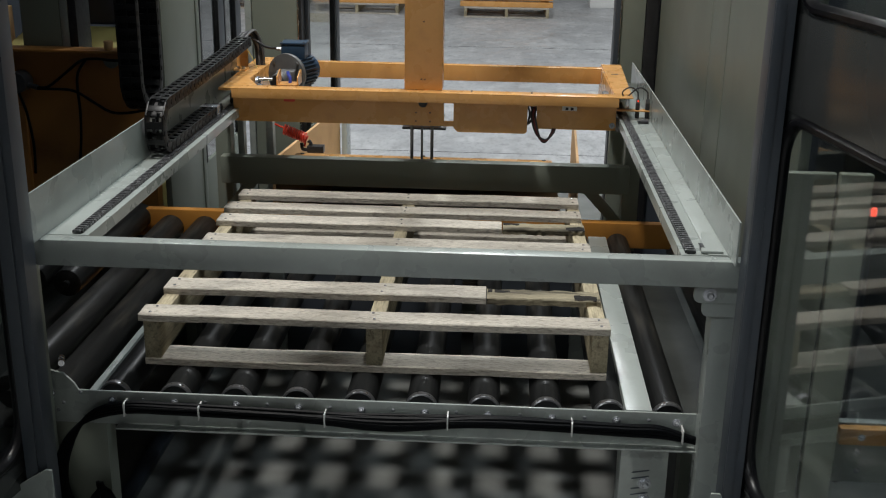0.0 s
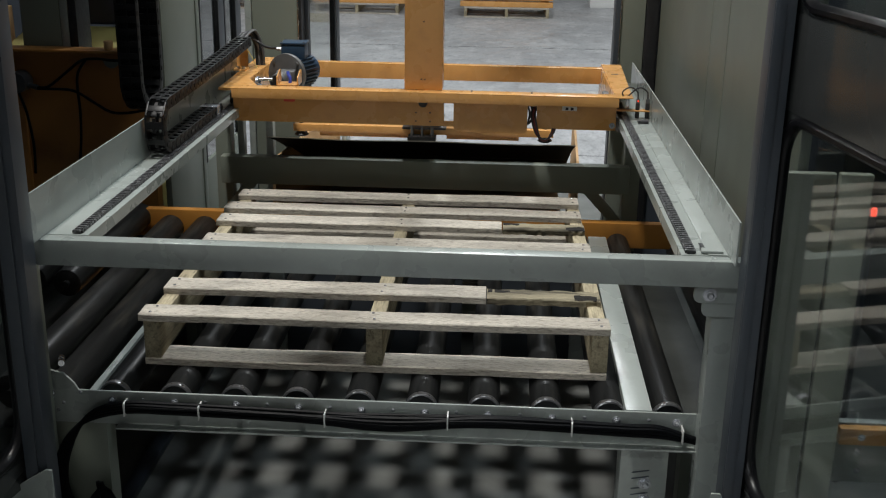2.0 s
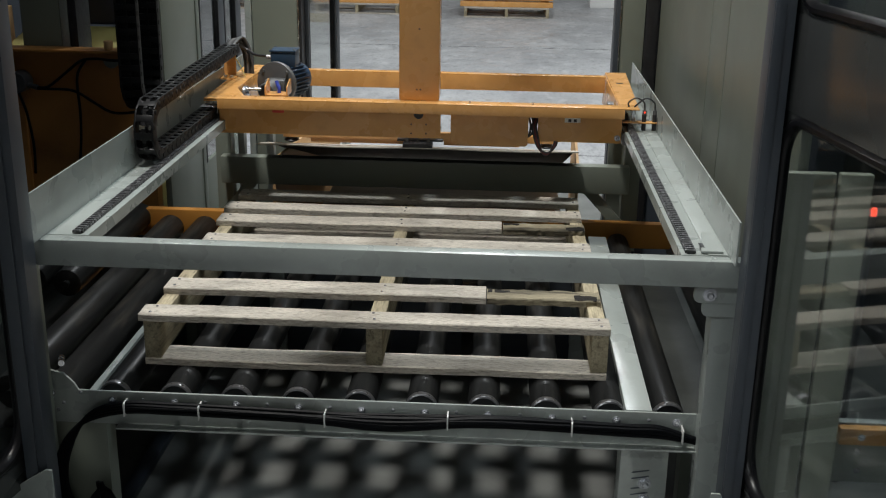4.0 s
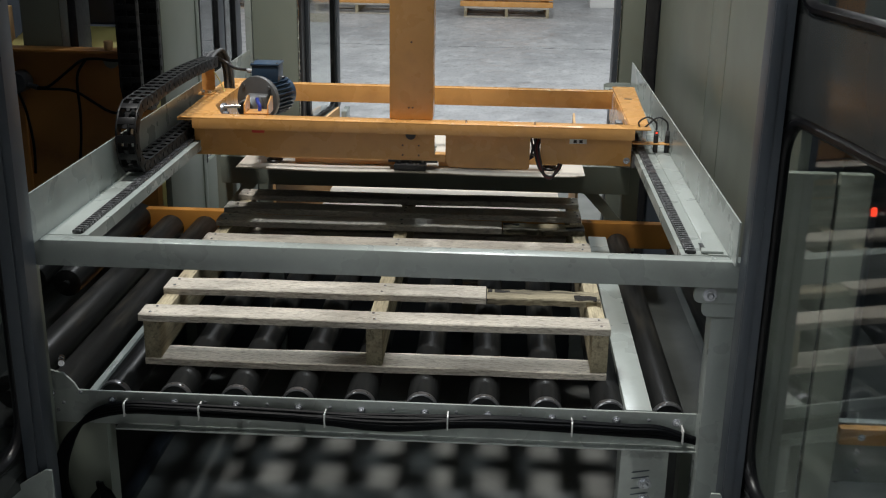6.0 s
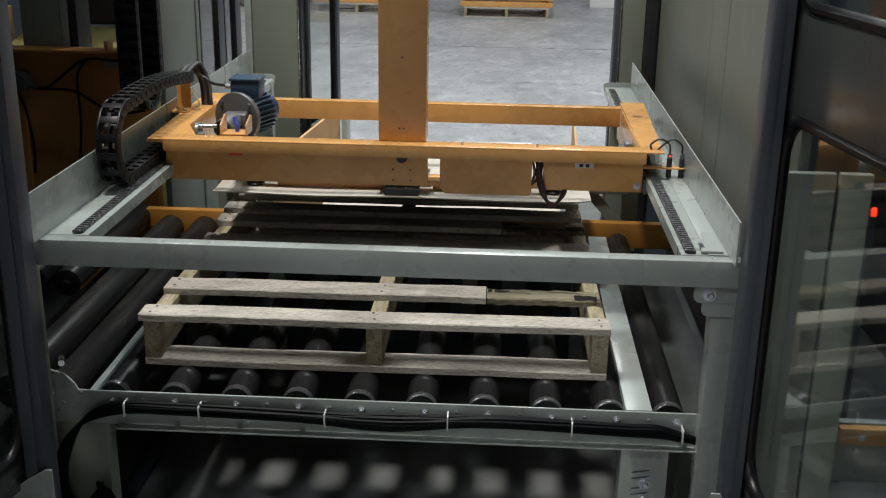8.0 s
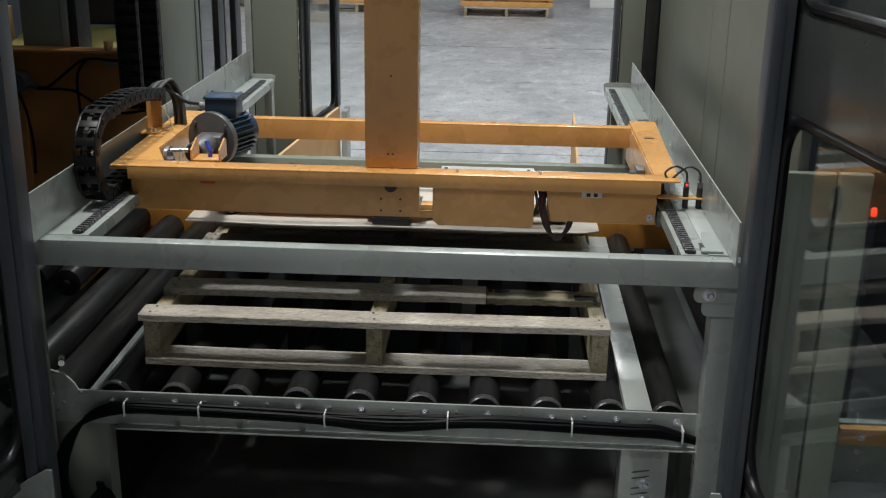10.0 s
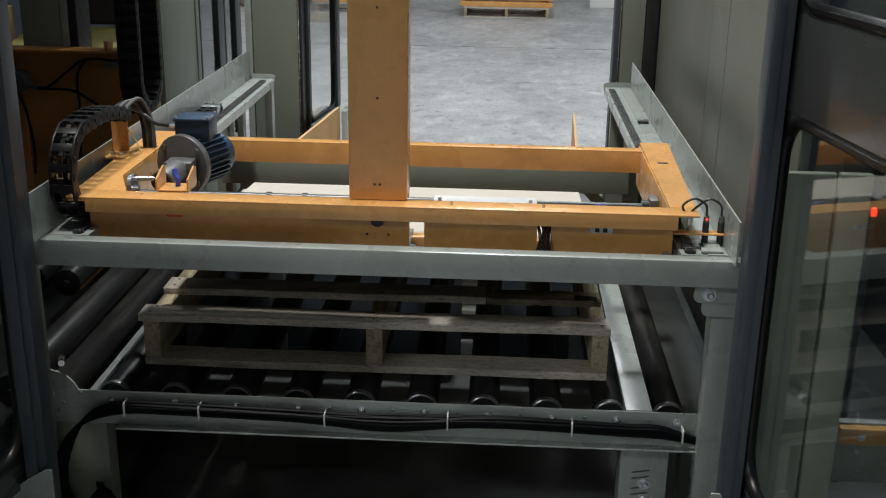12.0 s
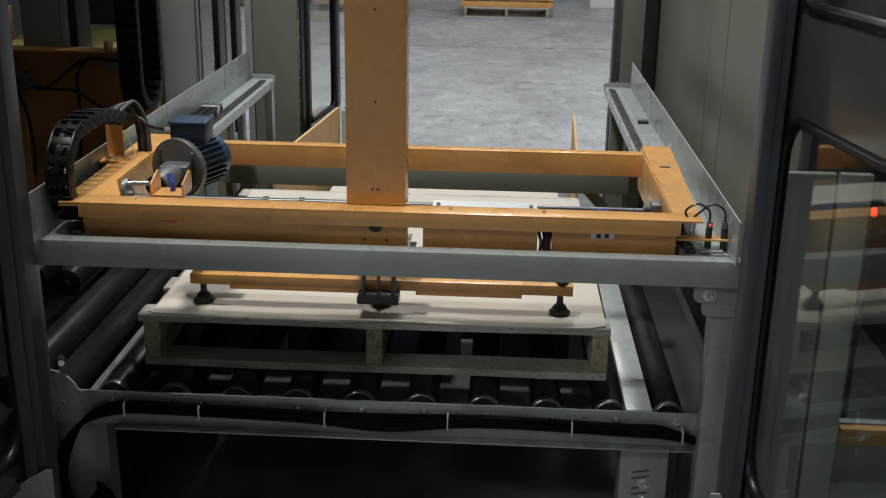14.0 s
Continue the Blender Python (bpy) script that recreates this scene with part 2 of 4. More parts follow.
def prism(outline, depth, axis="y", at=0.0, bevel=0.0, bm=None):
    """A flat outline pushed through a depth. axis y: outline in x, z; axis x: in y, z; axis z: in x, y."""
    b = bmesh.new()

    def place(u, v, w):
        return {"y": (u, w, v), "x": (w, u, v), "z": (u, v, w)}[axis]
    lo = [b.verts.new(place(u, v, at)) for u, v in outline]
    hi = [b.verts.new(place(u, v, at + depth)) for u, v in outline]
    b.faces.new(lo)
    b.faces.new(hi[::-1])
    k = len(outline)
    for i in range(k):
        b.faces.new((lo[i], hi[i], hi[(i + 1) % k], lo[(i + 1) % k]))
    bmesh.ops.recalc_face_normals(b, faces=b.faces)
    if bevel:
        bmesh.ops.bevel(b, geom=b.edges[:], offset=bevel, segments=1, affect="EDGES", clamp_overlap=True)
    return merge(bm, b)


def round_rect(x0, x1, z0, z1, r, n=6):
    out = []
    for cx, cz, a0 in ((x1 - r, z1 - r, 0), (x0 + r, z1 - r, 90), (x0 + r, z0 + r, 180), (x1 - r, z0 + r, 270)):
        for k in range(n + 1):
            a = radians(a0 + 90 * k / n)
            out.append((cx + r * math.cos(a), cz + r * math.sin(a)))
    return out


def ring_prism(outer, inner, depth, at):
    """A flat frame between two outlines with equally many points, in x and z, through y."""
    b = bmesh.new()
    k = len(outer)
    v = [[b.verts.new((x, y, z)) for x, z in o] for y in (at, at + depth) for o in (outer, inner)]
    of, inf, ob_, inb = v
    for i in range(k):
        j = (i + 1) % k
        b.faces.new((of[i], of[j], inf[j], inf[i]))
        b.faces.new((ob_[i], inb[i], inb[j], ob_[j]))
        b.faces.new((of[i], ob_[i], ob_[j], of[j]))
        b.faces.new((inf[i], inf[j], inb[j], inb[i]))
    return b


def bolt_mesh(r=0.0078):
    b = rod((0, 0, 0), (0, -0.0015, 0), r * 1.35, 16)
    rod((0, -0.0015, 0), (0, -0.0055, 0), r, 6, b)
    rod((0, -0.0055, 0), (0, -0.0085, 0), r * 0.72, 12, b, r * 0.40)
    return mesh_of("bolt", b, ZINC)


BOLT = bolt_mesh()


def bolts(parent, places, size=1.0):
    for p in places:
        part("bolt", BOLT, None, parent, at=Matrix.Translation(p) @ Matrix.Diagonal((size, size, size, 1)))


# ---- hall ----
def slab(name, x0, x1, y0, y1, z0, z1, mat, label, category):
    return solo(name, box(x0, x1, y0, y1, z0, z1, 0), mat, label, category, kind="structure")


slab("floor", -14, 16, -10, 26, -0.2, 0, CONCRETE, "worn grey concrete warehouse floor with stains", "floor")
slab("wall_north", -14, 16, 26, 26.3, 0, 8, WALLM, "plain grey warehouse wall", "wall")
slab("wall_south", -14, 16, -10.3, -10, 0, 8, WALLM, "plain grey warehouse wall", "wall")
slab("wall_west", -14.3, -14, -10, 26, 0, 8, WALLM, "plain grey warehouse wall", "wall")
slab("wall_east", 16, 16.3, -10, 26, 0, 8, WALLM, "plain grey warehouse wall", "wall")
slab("ceiling", -14, 16, -10, 26, 8, 8.2, WALLM, "plain grey warehouse ceiling", "ceiling")

# Thin plate added to darken the floor under the machine.
slab("machine_base", -1.97, 2.47, -1.2, 3.8, 0.0, 0.006, BASE, "dark oily plate added over the floor under the machine", "base plate")

for x0, x1, y0, y1 in ((-6.0, 8.0, 4.74, 4.744), (-6.0, 8.0, 9.74, 9.745)):
    slab("floor_joint", x0, x1, y0, y1, 0.0, 0.0015, RUBBER, "thin dark sawn joint in the concrete", "joint")

solo("floor_rail", box(-0.185, -0.140, 0.12, 1.25, 0.0065, 0.030, 0.003), DOORP, "dark grey flat steel rail on the base plate", "floor rail", kind="structure")

# ---- wooden pallet on the conveyor ----
BOARD_T, STRINGER_H = 0.019, 0.105
PALLET_YAW = 0.51


def rough_board(x0, x1, y0, y1, z0, z1, seed, chips=0.004, cuts=14):
    """A plank with slightly wavy, chipped edges."""
    rng = random.Random(seed)
    b = bmesh.new()
    rows = []
    for i in range(cuts + 1):
        x = x0 + (x1 - x0) * i / cuts
        e0, e1 = y0 + rng.uniform(0, chips), y1 - rng.uniform(0, chips)
        dz = 0.0008 * math.sin(i * 0.7 + seed) + rng.uniform(-0.0008, 0.0008)
        if i in (0, cuts):
            x += rng.uniform(-0.004, 0.004)
        c = 0.0025
        rows.append([b.verts.new(v) for v in ((x, e0, z0 + dz), (x, e0, z1 - c + dz), (x, e0 + c, z1 + dz), (x, e1 - c, z1 + dz), (x, e1, z1 - c + dz), (x, e1, z0 + dz))])
    for p, q in zip(rows, rows[1:]):
        for k in range(6):
            b.faces.new((p[k], p[(k + 1) % 6], q[(k + 1) % 6], q[k]))
    b.faces.new(rows[0][::-1])
    b.faces.new(rows[-1])
    return b


def wooden_pallet(at, boards, bottom, length=1.2, depth=1.2, label="", group=""):
    p = thing("wooden_pallet", label, "pallet", at, group)
    top = STRINGER_H + 2 * BOARD_T
    for i, x in enumerate((0.004, length / 2 - 0.02, length - 0.044)):
        b = box(x, x + 0.042, 0.004, depth - 0.004, BOARD_T, BOARD_T + STRINGER_H, 0.003)
        part("stringer", b, WOODY, p)
    for i, (y0, y1, x0, x1) in enumerate(boards):
        part("deck_board", rough_board(x0, x1, y0, y1, top - BOARD_T, top, i), WOOD, p)
    for i, (y0, y1) in enumerate(bottom):
        part("bottom_board", rough_board(0.0, length, y0, y1, 0.0, BOARD_T, 20 + i), WOOD, p)
    return p


DECK = [(1.118, 1.205, 0.0, 1.198), (0.958, 1.040, -0.012, 1.19), (0.812, 0.902, -0.002, 0.925), (0.600, 0.690, 0.0, 1.2),
        (0.395, 0.480, 0.006, 1.195), (0.190, 0.282, 0.0, 0.885), (-0.005, 0.075, -0.004, 1.2)]
main_pallet = wooden_pallet(pose(0, 0, 0.557, 0, 0, PALLET_YAW), DECK, [(0.0, 0.09), (0.84, 0.93), (1.11, 1.2)],
                            label="weathered open-deck wooden pallet with two burnt boards", group="pallets")
for y0, y1, x0, seed in ((0.812, 0.902, 0.928, 41), (0.190, 0.282, 0.888, 42)):
    part("broken_board_end", rough_board(x0, 1.195, y0 + 0.004, y1 - 0.006, 0.122, 0.1395, seed, 0.010, 22), CHARRED, main_pallet, "stained and blackened end of a deck board")
    part("splinter", rough_board(x0 + 0.002, x0 + 0.060, y0 + 0.050, y1 - 0.010, 0.1385, 0.1402, seed + 5, 0.008, 4), SOOT, main_pallet, "black charred splinter")
    part("splinter", rough_board(1.12, 1.194, y0 + 0.008, y0 + 0.055, 0.1385, 0.1402, seed + 9, 0.010, 5), SOOT, main_pallet, "black charred splinter")
nail = mesh_of("nail_head", rod((0, 0, 0), (0, 0, 0.0012), 0.004, 8), ZINC)
for y0, y1, x0, x1 in DECK:
    for x in (0.024, 0.6, 1.176):
        for k in (0.25, 0.75):
            if x < x1:
                part("nail_head", nail, None, main_pallet, at=Matrix.Translation((x + random.uniform(-0.006, 0.006), y0 + k * (y1 - y0), 0.1437)))

# ---- roller conveyor ----
conveyor = thing("roller_conveyor", "grey steel roller conveyor with dark rollers under the pallet", "conveyor")
ROLL_Z, ROLL_R = 0.517, 0.040


def roller_mesh(length, r):
    b = rod((0, 0, 0), (0, length, 0), r, 24, bevel=0.004)
    rod((0, -0.018, 0), (0, length + 0.018, 0), 0.011, 10, b)
    return mesh_of("roller", b, ROLLER)


def roller_ring():
    b = bmesh.new()
    rings = [[b.verts.new((r * math.cos(a), y, r * math.sin(a))) for a in [2 * math.pi * k / 28 for k in range(28)]] for r, y in ((0.0402, 0.012), (0.0412, 0.002), (0.0405, -0.004), (0.0375, -0.006), (0.035, -0.002))]
    for p, q in zip(rings, rings[1:]):
        for k in range(28):
            b.faces.new((p[k], p[(k + 1) % 28], q[(k + 1) % 28], q[k]))
    return mesh_of("end_ring", b, RINGM)


RING = roller_ring()
CAP = mesh_of("end_cap", rod((0, -0.0025, 0), (0, 0.001, 0), 0.037, 24), RUBBER)
ROLLER_SHORT = roller_mesh(1.37, ROLL_R)
ROLLER_X = [-0.044 + 0.1552 * k for k in range(9)] + [1.342]
for x in ROLLER_X:
    r = part("roller", ROLLER_SHORT, None, conveyor, at=Matrix.Translation((x, -0.105, ROLL_Z)))
    part("end_ring", RING, None, r, "worn steel roller ring")
    part("end_cap", CAP, None, r, "black roller end cap")
b = prism([(-0.165, 0.466), (1.425, 0.466), (1.425, 0.556), (-0.115, 0.556), (-0.125, 0.575), (-0.150, 0.600), (-0.185, 0.608), (-0.215, 0.600), (-0.23, 0.57), (-0.23, 0.466)], 0.006, "y", -0.156, 0.001)
box(-0.02, 1.41, -0.185, -0.157, 0.466, 0.470, 0.001, b)
front_plate = part("side_plate", b, GREY, conveyor, "grey side plate with bolts and bright hole dots")
bolts(front_plate, [(x + 0.012, -0.156, 0.531) for x in ROLLER_X] + [(-0.185, -0.156, 0.545)])
# Zinc discs draw the bright spots of the plate's holes.
rivet = mesh_of("rivet", rod((0, 0, 0), (0, -0.0022, 0), 0.0046, 10, bevel=0.0008), ZINC)
for x in ROLLER_X:
    part("rivet", rivet, None, front_plate, at=Matrix.Translation((x + 0.09, -0.1565, 0.536)))
for x, z in ((-0.155, 0.52), (-0.11, 0.55), (-0.17, 0.50)):
    part("rivet", rivet, None, front_plate, at=Matrix.Translation((x, -0.1565, z)))
part("rear_beam", box(-0.55, 1.75, 1.31, 1.35, 0.485, 0.580, 0.004), ORANGED, conveyor, "orange painted rear beam")
# Added panels keep the rear lamp's light off the floor under the rollers.
for x0, x1 in ((-0.65, 0.78), (0.90, 1.42)):
    part("rear_skirt", box(x0, x1, 1.352, 1.360, 0.007, 0.46, 0.002), DOORP, conveyor, "dark panel added behind the rollers to block light")
part("guide_strip", box(-0.098, -0.080, -0.145, 1.30, 0.500, 0.545, 0.002), GREY, conveyor)
b = box(1.232, 1.296, -0.145, 1.22, 0.550, 0.556, 0.002)
box(1.232, 1.236, -0.145, 1.22, 0.50, 0.551, 0.001, b)
box(1.292, 1.296, -0.145, 1.22, 0.50, 0.551, 0.001, b)
part("cover_channel", b, GREY, conveyor, "worn grey cover channel between rollers")
b = box(1.232, 1.350, -0.115, -0.105, 0.0, 0.475, 0.002)
box(1.232, 1.238, -0.105, -0.040, 0.0, 0.475, 0.002, b)
box(1.344, 1.350, -0.105, -0.040, 0.0, 0.475, 0.002, b)
leg = part("leg", b, GREY, conveyor, "grey channel leg with slots")
bolts(leg, [(1.296, -0.115, 0.338), (1.296, -0.115, 0.292)], 1.6)
louvre = mesh_of("louvre", prism(round_rect(-0.022, 0.022, -0.0014, 0.0014, 0.0012, 3), 0.0016, "y", -0.0016), DOORP)
for z in (0.372, 0.355, 0.326, 0.309):
    part("louvre", louvre, None, leg, at=pose(1.284, -0.1152, z, 0, -10, 0))
b = box(-0.225, -0.055, -0.150, -0.144, 0.0, 0.475, 0.002)
box(-0.061, -0.055, -0.144, -0.09, 0.0, 0.475, 0.002, b)
# This leg takes the darker grey in place of the shade on it.
part("leg", b, GREYP, conveyor, "wide grey corner leg")
for x in (0.05, 1.19):
    part("leg", box(x, x + 0.06, 1.28, 1.31, 0, 0.485, 0.003), GREY, conveyor)

# infeed rollers beside the pallet
infeed = thing("infeed_conveyor", "dark steel infeed rollers beside the grey conveyor", "conveyor")
BIG = roller_mesh(1.40, 0.048)
for x in (-0.185, -0.315):
    part("roller", BIG, None, infeed, at=Matrix.Translation((x, -0.10, 0.515)))
part("roller", roller_mesh(0.75, 0.045), None, infeed, at=Matrix.Translation((-0.44, 0.60, 0.545)))
part("roller", roller_mesh(0.75, 0.045), None, infeed, at=Matrix.Translation((-0.56, 0.62, 0.545)))
part("chain_guard", box(-0.395, -0.375, 0.0, 1.30, 0.44, 0.50, 0.003), ORANGED, infeed, "orange chain guard strip")
part("support_rail", box(-0.255, -0.235, -0.1, 1.30, 0.44, 0.49, 0.003), GREYP, infeed)
# Added plate that stops light falling through between the infeed rollers.
part("drip_tray", box(-0.66, -0.085, -0.08, 1.30, 0.40, 0.41, 0.002), ROLLER, infeed, "dark plate added to block light below the infeed rollers")
part("side_frame", box(-0.70, -0.66, 0.0, 1.31, 0.0, 0.53, 0.004), GREYP, infeed)
part("leg", box(-0.26, -0.22, 1.22, 1.30, 0.0, 0.44, 0.003), GREYP, infeed)
part("grease_fitting", rod((-0.165, -0.12, 0.625), (-0.15, -0.16, 0.628), 0.008, 10), STEEL, infeed, "small brass grease fitting")
outfeed = thing("outfeed_conveyor", "dark steel outfeed rollers beside the grey cover channel", "conveyor")
part("roller", BIG, None, outfeed, at=Matrix.Translation((1.585, -0.02, 0.47)))
part("deck_plate", box(1.400, 1.515, -0.10, 1.30, 0.452, 0.460, 0.003), OILY, outfeed, "oily dark steel deck plate")
part("deck_support", box(1.44, 1.47, 1.18, 1.24, 0.006, 0.452, 0.002), GREYP, outfeed)
part("deck_support", box(1.44, 1.47, 0.20, 0.26, 0.006, 0.452, 0.002), GREYP, outfeed)
part("side_frame", box(1.885, 2.3, 0.281, 0.31, 0.14, 0.33, 0.004), GREY, outfeed)
ob_plate = part("orange_plate", box(1.89, 2.3, 0.25, 0.28, 0.275, 0.325, 0.003), ORANGE, outfeed, "orange plate with bolts")
bolts(ob_plate, [(1.95, 0.25, 0.30)])
bolts(outfeed, [(1.955, 0.28, 0.24), (1.96, 0.28, 0.18)])

# cable bundle on the front plate
bundle = thing("cable_bundle", "black cable bundle with white ties on the conveyor", "cables")
rng = random.Random(3)
for k in range(20):
    turn0, rate, rad = 2 * math.pi * k / 20 * 2.0, rng.uniform(-1.6, 1.6), (0.0115 if k % 3 else 0.005) * rng.uniform(0.85, 1.1)
    sag = rng.uniform(0.0, 1.0)

    def around(x, base_y, base_z):
        a = turn0 + rate * x
        return (x, base_y + 0.6 * rad * math.cos(a), base_z + rad * math.sin(a))
    dz = rad * math.sin(turn0)
    # the bundle hangs in a closed loop before the corner leg
    pts = [(-0.07 + 0.5 * dz, -0.19, 0.30 + 0.02 * sag), (-0.045 + dz, -0.192, 0.22), (-0.085, -0.20, 0.165 + dz), (-0.135 + dz, -0.19, 0.21), (-0.165 + dz - 0.01 * sag, -0.185, 0.31), (-0.150 + dz, -0.18, 0.41), (-0.095 + dz * 0.7, -0.176, 0.488 + dz), around(0.0, -0.174, 0.522)]
    for x in np.linspace(0.12, 1.32, 16):
        pts.append(around(x, -0.174, 0.524 - 0.006 * math.sin((x - 0.05) * 3.6) ** 2 - 0.022 * sag * math.exp(-((x - 0.66) / 0.15) ** 2) - 0.012 * max(0.0, x - 0.9)))
    pts.append((1.40, -0.174, 0.494 + dz * 0.5))
    part("cable", tube(pts, 0.0052, 7, None, 4), CABLE, bundle)
for x in (0.005, 0.19, 0.50, 0.80, 1.10, 1.365):
    z = 0.518 - 0.008 * math.sin((x - 0.05) * 3.6) ** 2 - 0.012 * max(0.0, x - 0.9)
    part("cable_tie", box(x, x + 0.0035, -0.1895, -0.156, z - 0.014, z + 0.022, 0.001), TIE, bundle)

for k in range(2):
    cable = solo("loose_cable", tube([(-0.05, -0.19, 0.0), (-0.11 - 0.02 * k, -0.2, 0.15), (-0.06, -0.19, 0.30), (-0.02 + 0.02 * k, -0.18, 0.12), (0.0, -0.17, 0.006)], 0.008), CABLE, "black cable looping down to the floor", "cable")

# ---- machine frame with the two rails ----
frame_ob = thing("machine_frame", "grey painted steel frame with two carriage rails", "machine frame")
ZR = 0.982
part("front_bar", box(-0.21, 1.46, -0.262, -0.222, ZR - 0.062, ZR, 0.004), GREY, frame_ob, "grey square-tube front bar")


def rail_profile(inner, fold, top, lip):
    s = 1 if fold > inner else -1
    t = 0.004
    return [(inner, ZR), (inner, ZR - lip), (inner + s * t, ZR - lip), (inner + s * t, ZR - t), (fold + s * t, ZR - t), (fold + s * t, top), (fold, top), (fold, ZR)]


for name, inner, fold, top in (("left", -0.028, -0.125, 1.097), ("right", 1.318, 1.422, 1.084)):
    s = 1 if fold > inner else -1
    rail = part("rail", prism(rail_profile(inner, fold, top, 0.030), 2.09, "y", -0.222), GREY, frame_ob, "grey folded rail with upright fin")
    part("fin_end", box(min(fold, fold + s * 0.004), max(fold, fold + s * 0.004), -0.298, -0.2222, ZR + 0.001, top, 0.0), GREY, rail)
    b = bmesh.new()
    for k in range(127):
        y = -0.216 + k * 0.0158
        x = inner + s * (0.022 if s > 0 else 0.029)
        box(x - 0.009, x + 0.009, y, y + 0.009, ZR + 0.0005, ZR + 0.009, 0.0, b)
        box(x - 0.012, x - 0.007, y + 0.006, y + 0.018, ZR + 0.0005, ZR + 0.007, 0.0, b)
        box(x + 0.007, x + 0.012, y + 0.006, y + 0.018, ZR + 0.0005, ZR + 0.007, 0.0, b)
    tagged(part("drive_chain", b, CHAINM, rail, "oily black drive chain"), kind="stuff")
    part("rail_end", prism([(inner - s * 0.004, ZR + 0.012), (inner - s * 0.002, ZR - 0.016), (fold, ZR - 0.016), (fold, ZR + 0.018), (inner + s * 0.012, ZR + 0.018)], 0.006, "y", 1.868), GREY, frame_ob)
part("stop_block", prism([(1.362, -0.215), (1.412, -0.215), (1.412, -0.075), (1.386, -0.075)], 0.006, "z", ZR + 0.0025, 0.001), GREY, frame_ob)
# Black strip laid on the block, painted as the hole's dark inside.
part("stop_hole", box(1.364, 1.374, -0.19, -0.16, ZR + 0.0086, ZR + 0.0092, 0), RUBBER, frame_ob)
# Shallow strip added so its edge draws the fin's reflection line on the rail.
part("step_plate", box(1.378, 1.4215, -0.2215, 1.86, ZR + 0.0003, ZR + 0.0022, 0.0008), GREY, frame_ob)
fs = part("limit_switch", box(1.375, 1.41, 1.16, 1.19, ZR + 0.0005, ZR + 0.012, 0.002), PLASTIC, frame_ob, "small black limit switch")
part("cross_beam", box(-0.14, 1.385, 1.385, 1.435, 0.668, 0.772, 0.004), GREYP, frame_ob, "dark grey rear cross beam")
for x in (-0.17, 1.37):
    part("rear_post", box(x, x + 0.06, 1.44, 1.50, 0.0, ZR - 0.005, 0.004), GREYP, frame_ob)
part("rear_post", box(1.345, 1.40, 1.80, 1.85, 0.0, ZR - 0.005, 0.003), GREYP, frame_ob)
part("rear_post", box(-0.055, -0.025, 1.80, 1.85, 0.0, ZR - 0.005, 0.003), GREY, frame_ob)
part("rear_post", box(-0.11, -0.085, 1.55, 1.59, 0.0, ZR - 0.005, 0.003), GREY, frame_ob)
for x0, x1 in ((1.215, 1.385), (-0.0, -0.15)):
    s = 1 if x1 > x0 else -1
    part("brace", prism([(x0, 0.672), (x0 + s * 0.055, 0.672), (x1, 0.545), (x1, 0.49)], 0.012, "y", 1.40), GREYP, frame_ob)
leg = part("front_post", box(1.400, 1.462, -0.210, -0.150, 0.0, ZR - 0.062, 0.004), GREY, frame_ob, "grey front post")
br = part("post_bracket", prism(round_rect(1.352, 1.485, 0.872, 0.914, 0.016, 5), 0.008, "y", -0.232, 0.0015), GREY, frame_ob, "rounded grey clamp bar with a bolt")
part("post_bracket", prism(round_rect(1.374, 1.485, 0.836, 0.884, 0.016, 5), 0.008, "y", -0.2235, 0.0015), GREY, frame_ob)
bolts(br, [(1.388, -0.232, 0.893)], 1.5)
part("bracket_shelf", box(1.340, 1.40, -0.222, -0.10, 0.905, 0.918, 0.002), GREY, frame_ob)
part("front_post", box(-0.235, -0.175, -0.222, -0.165, 0.0, ZR - 0.062, 0.004), GREYP, frame_ob)


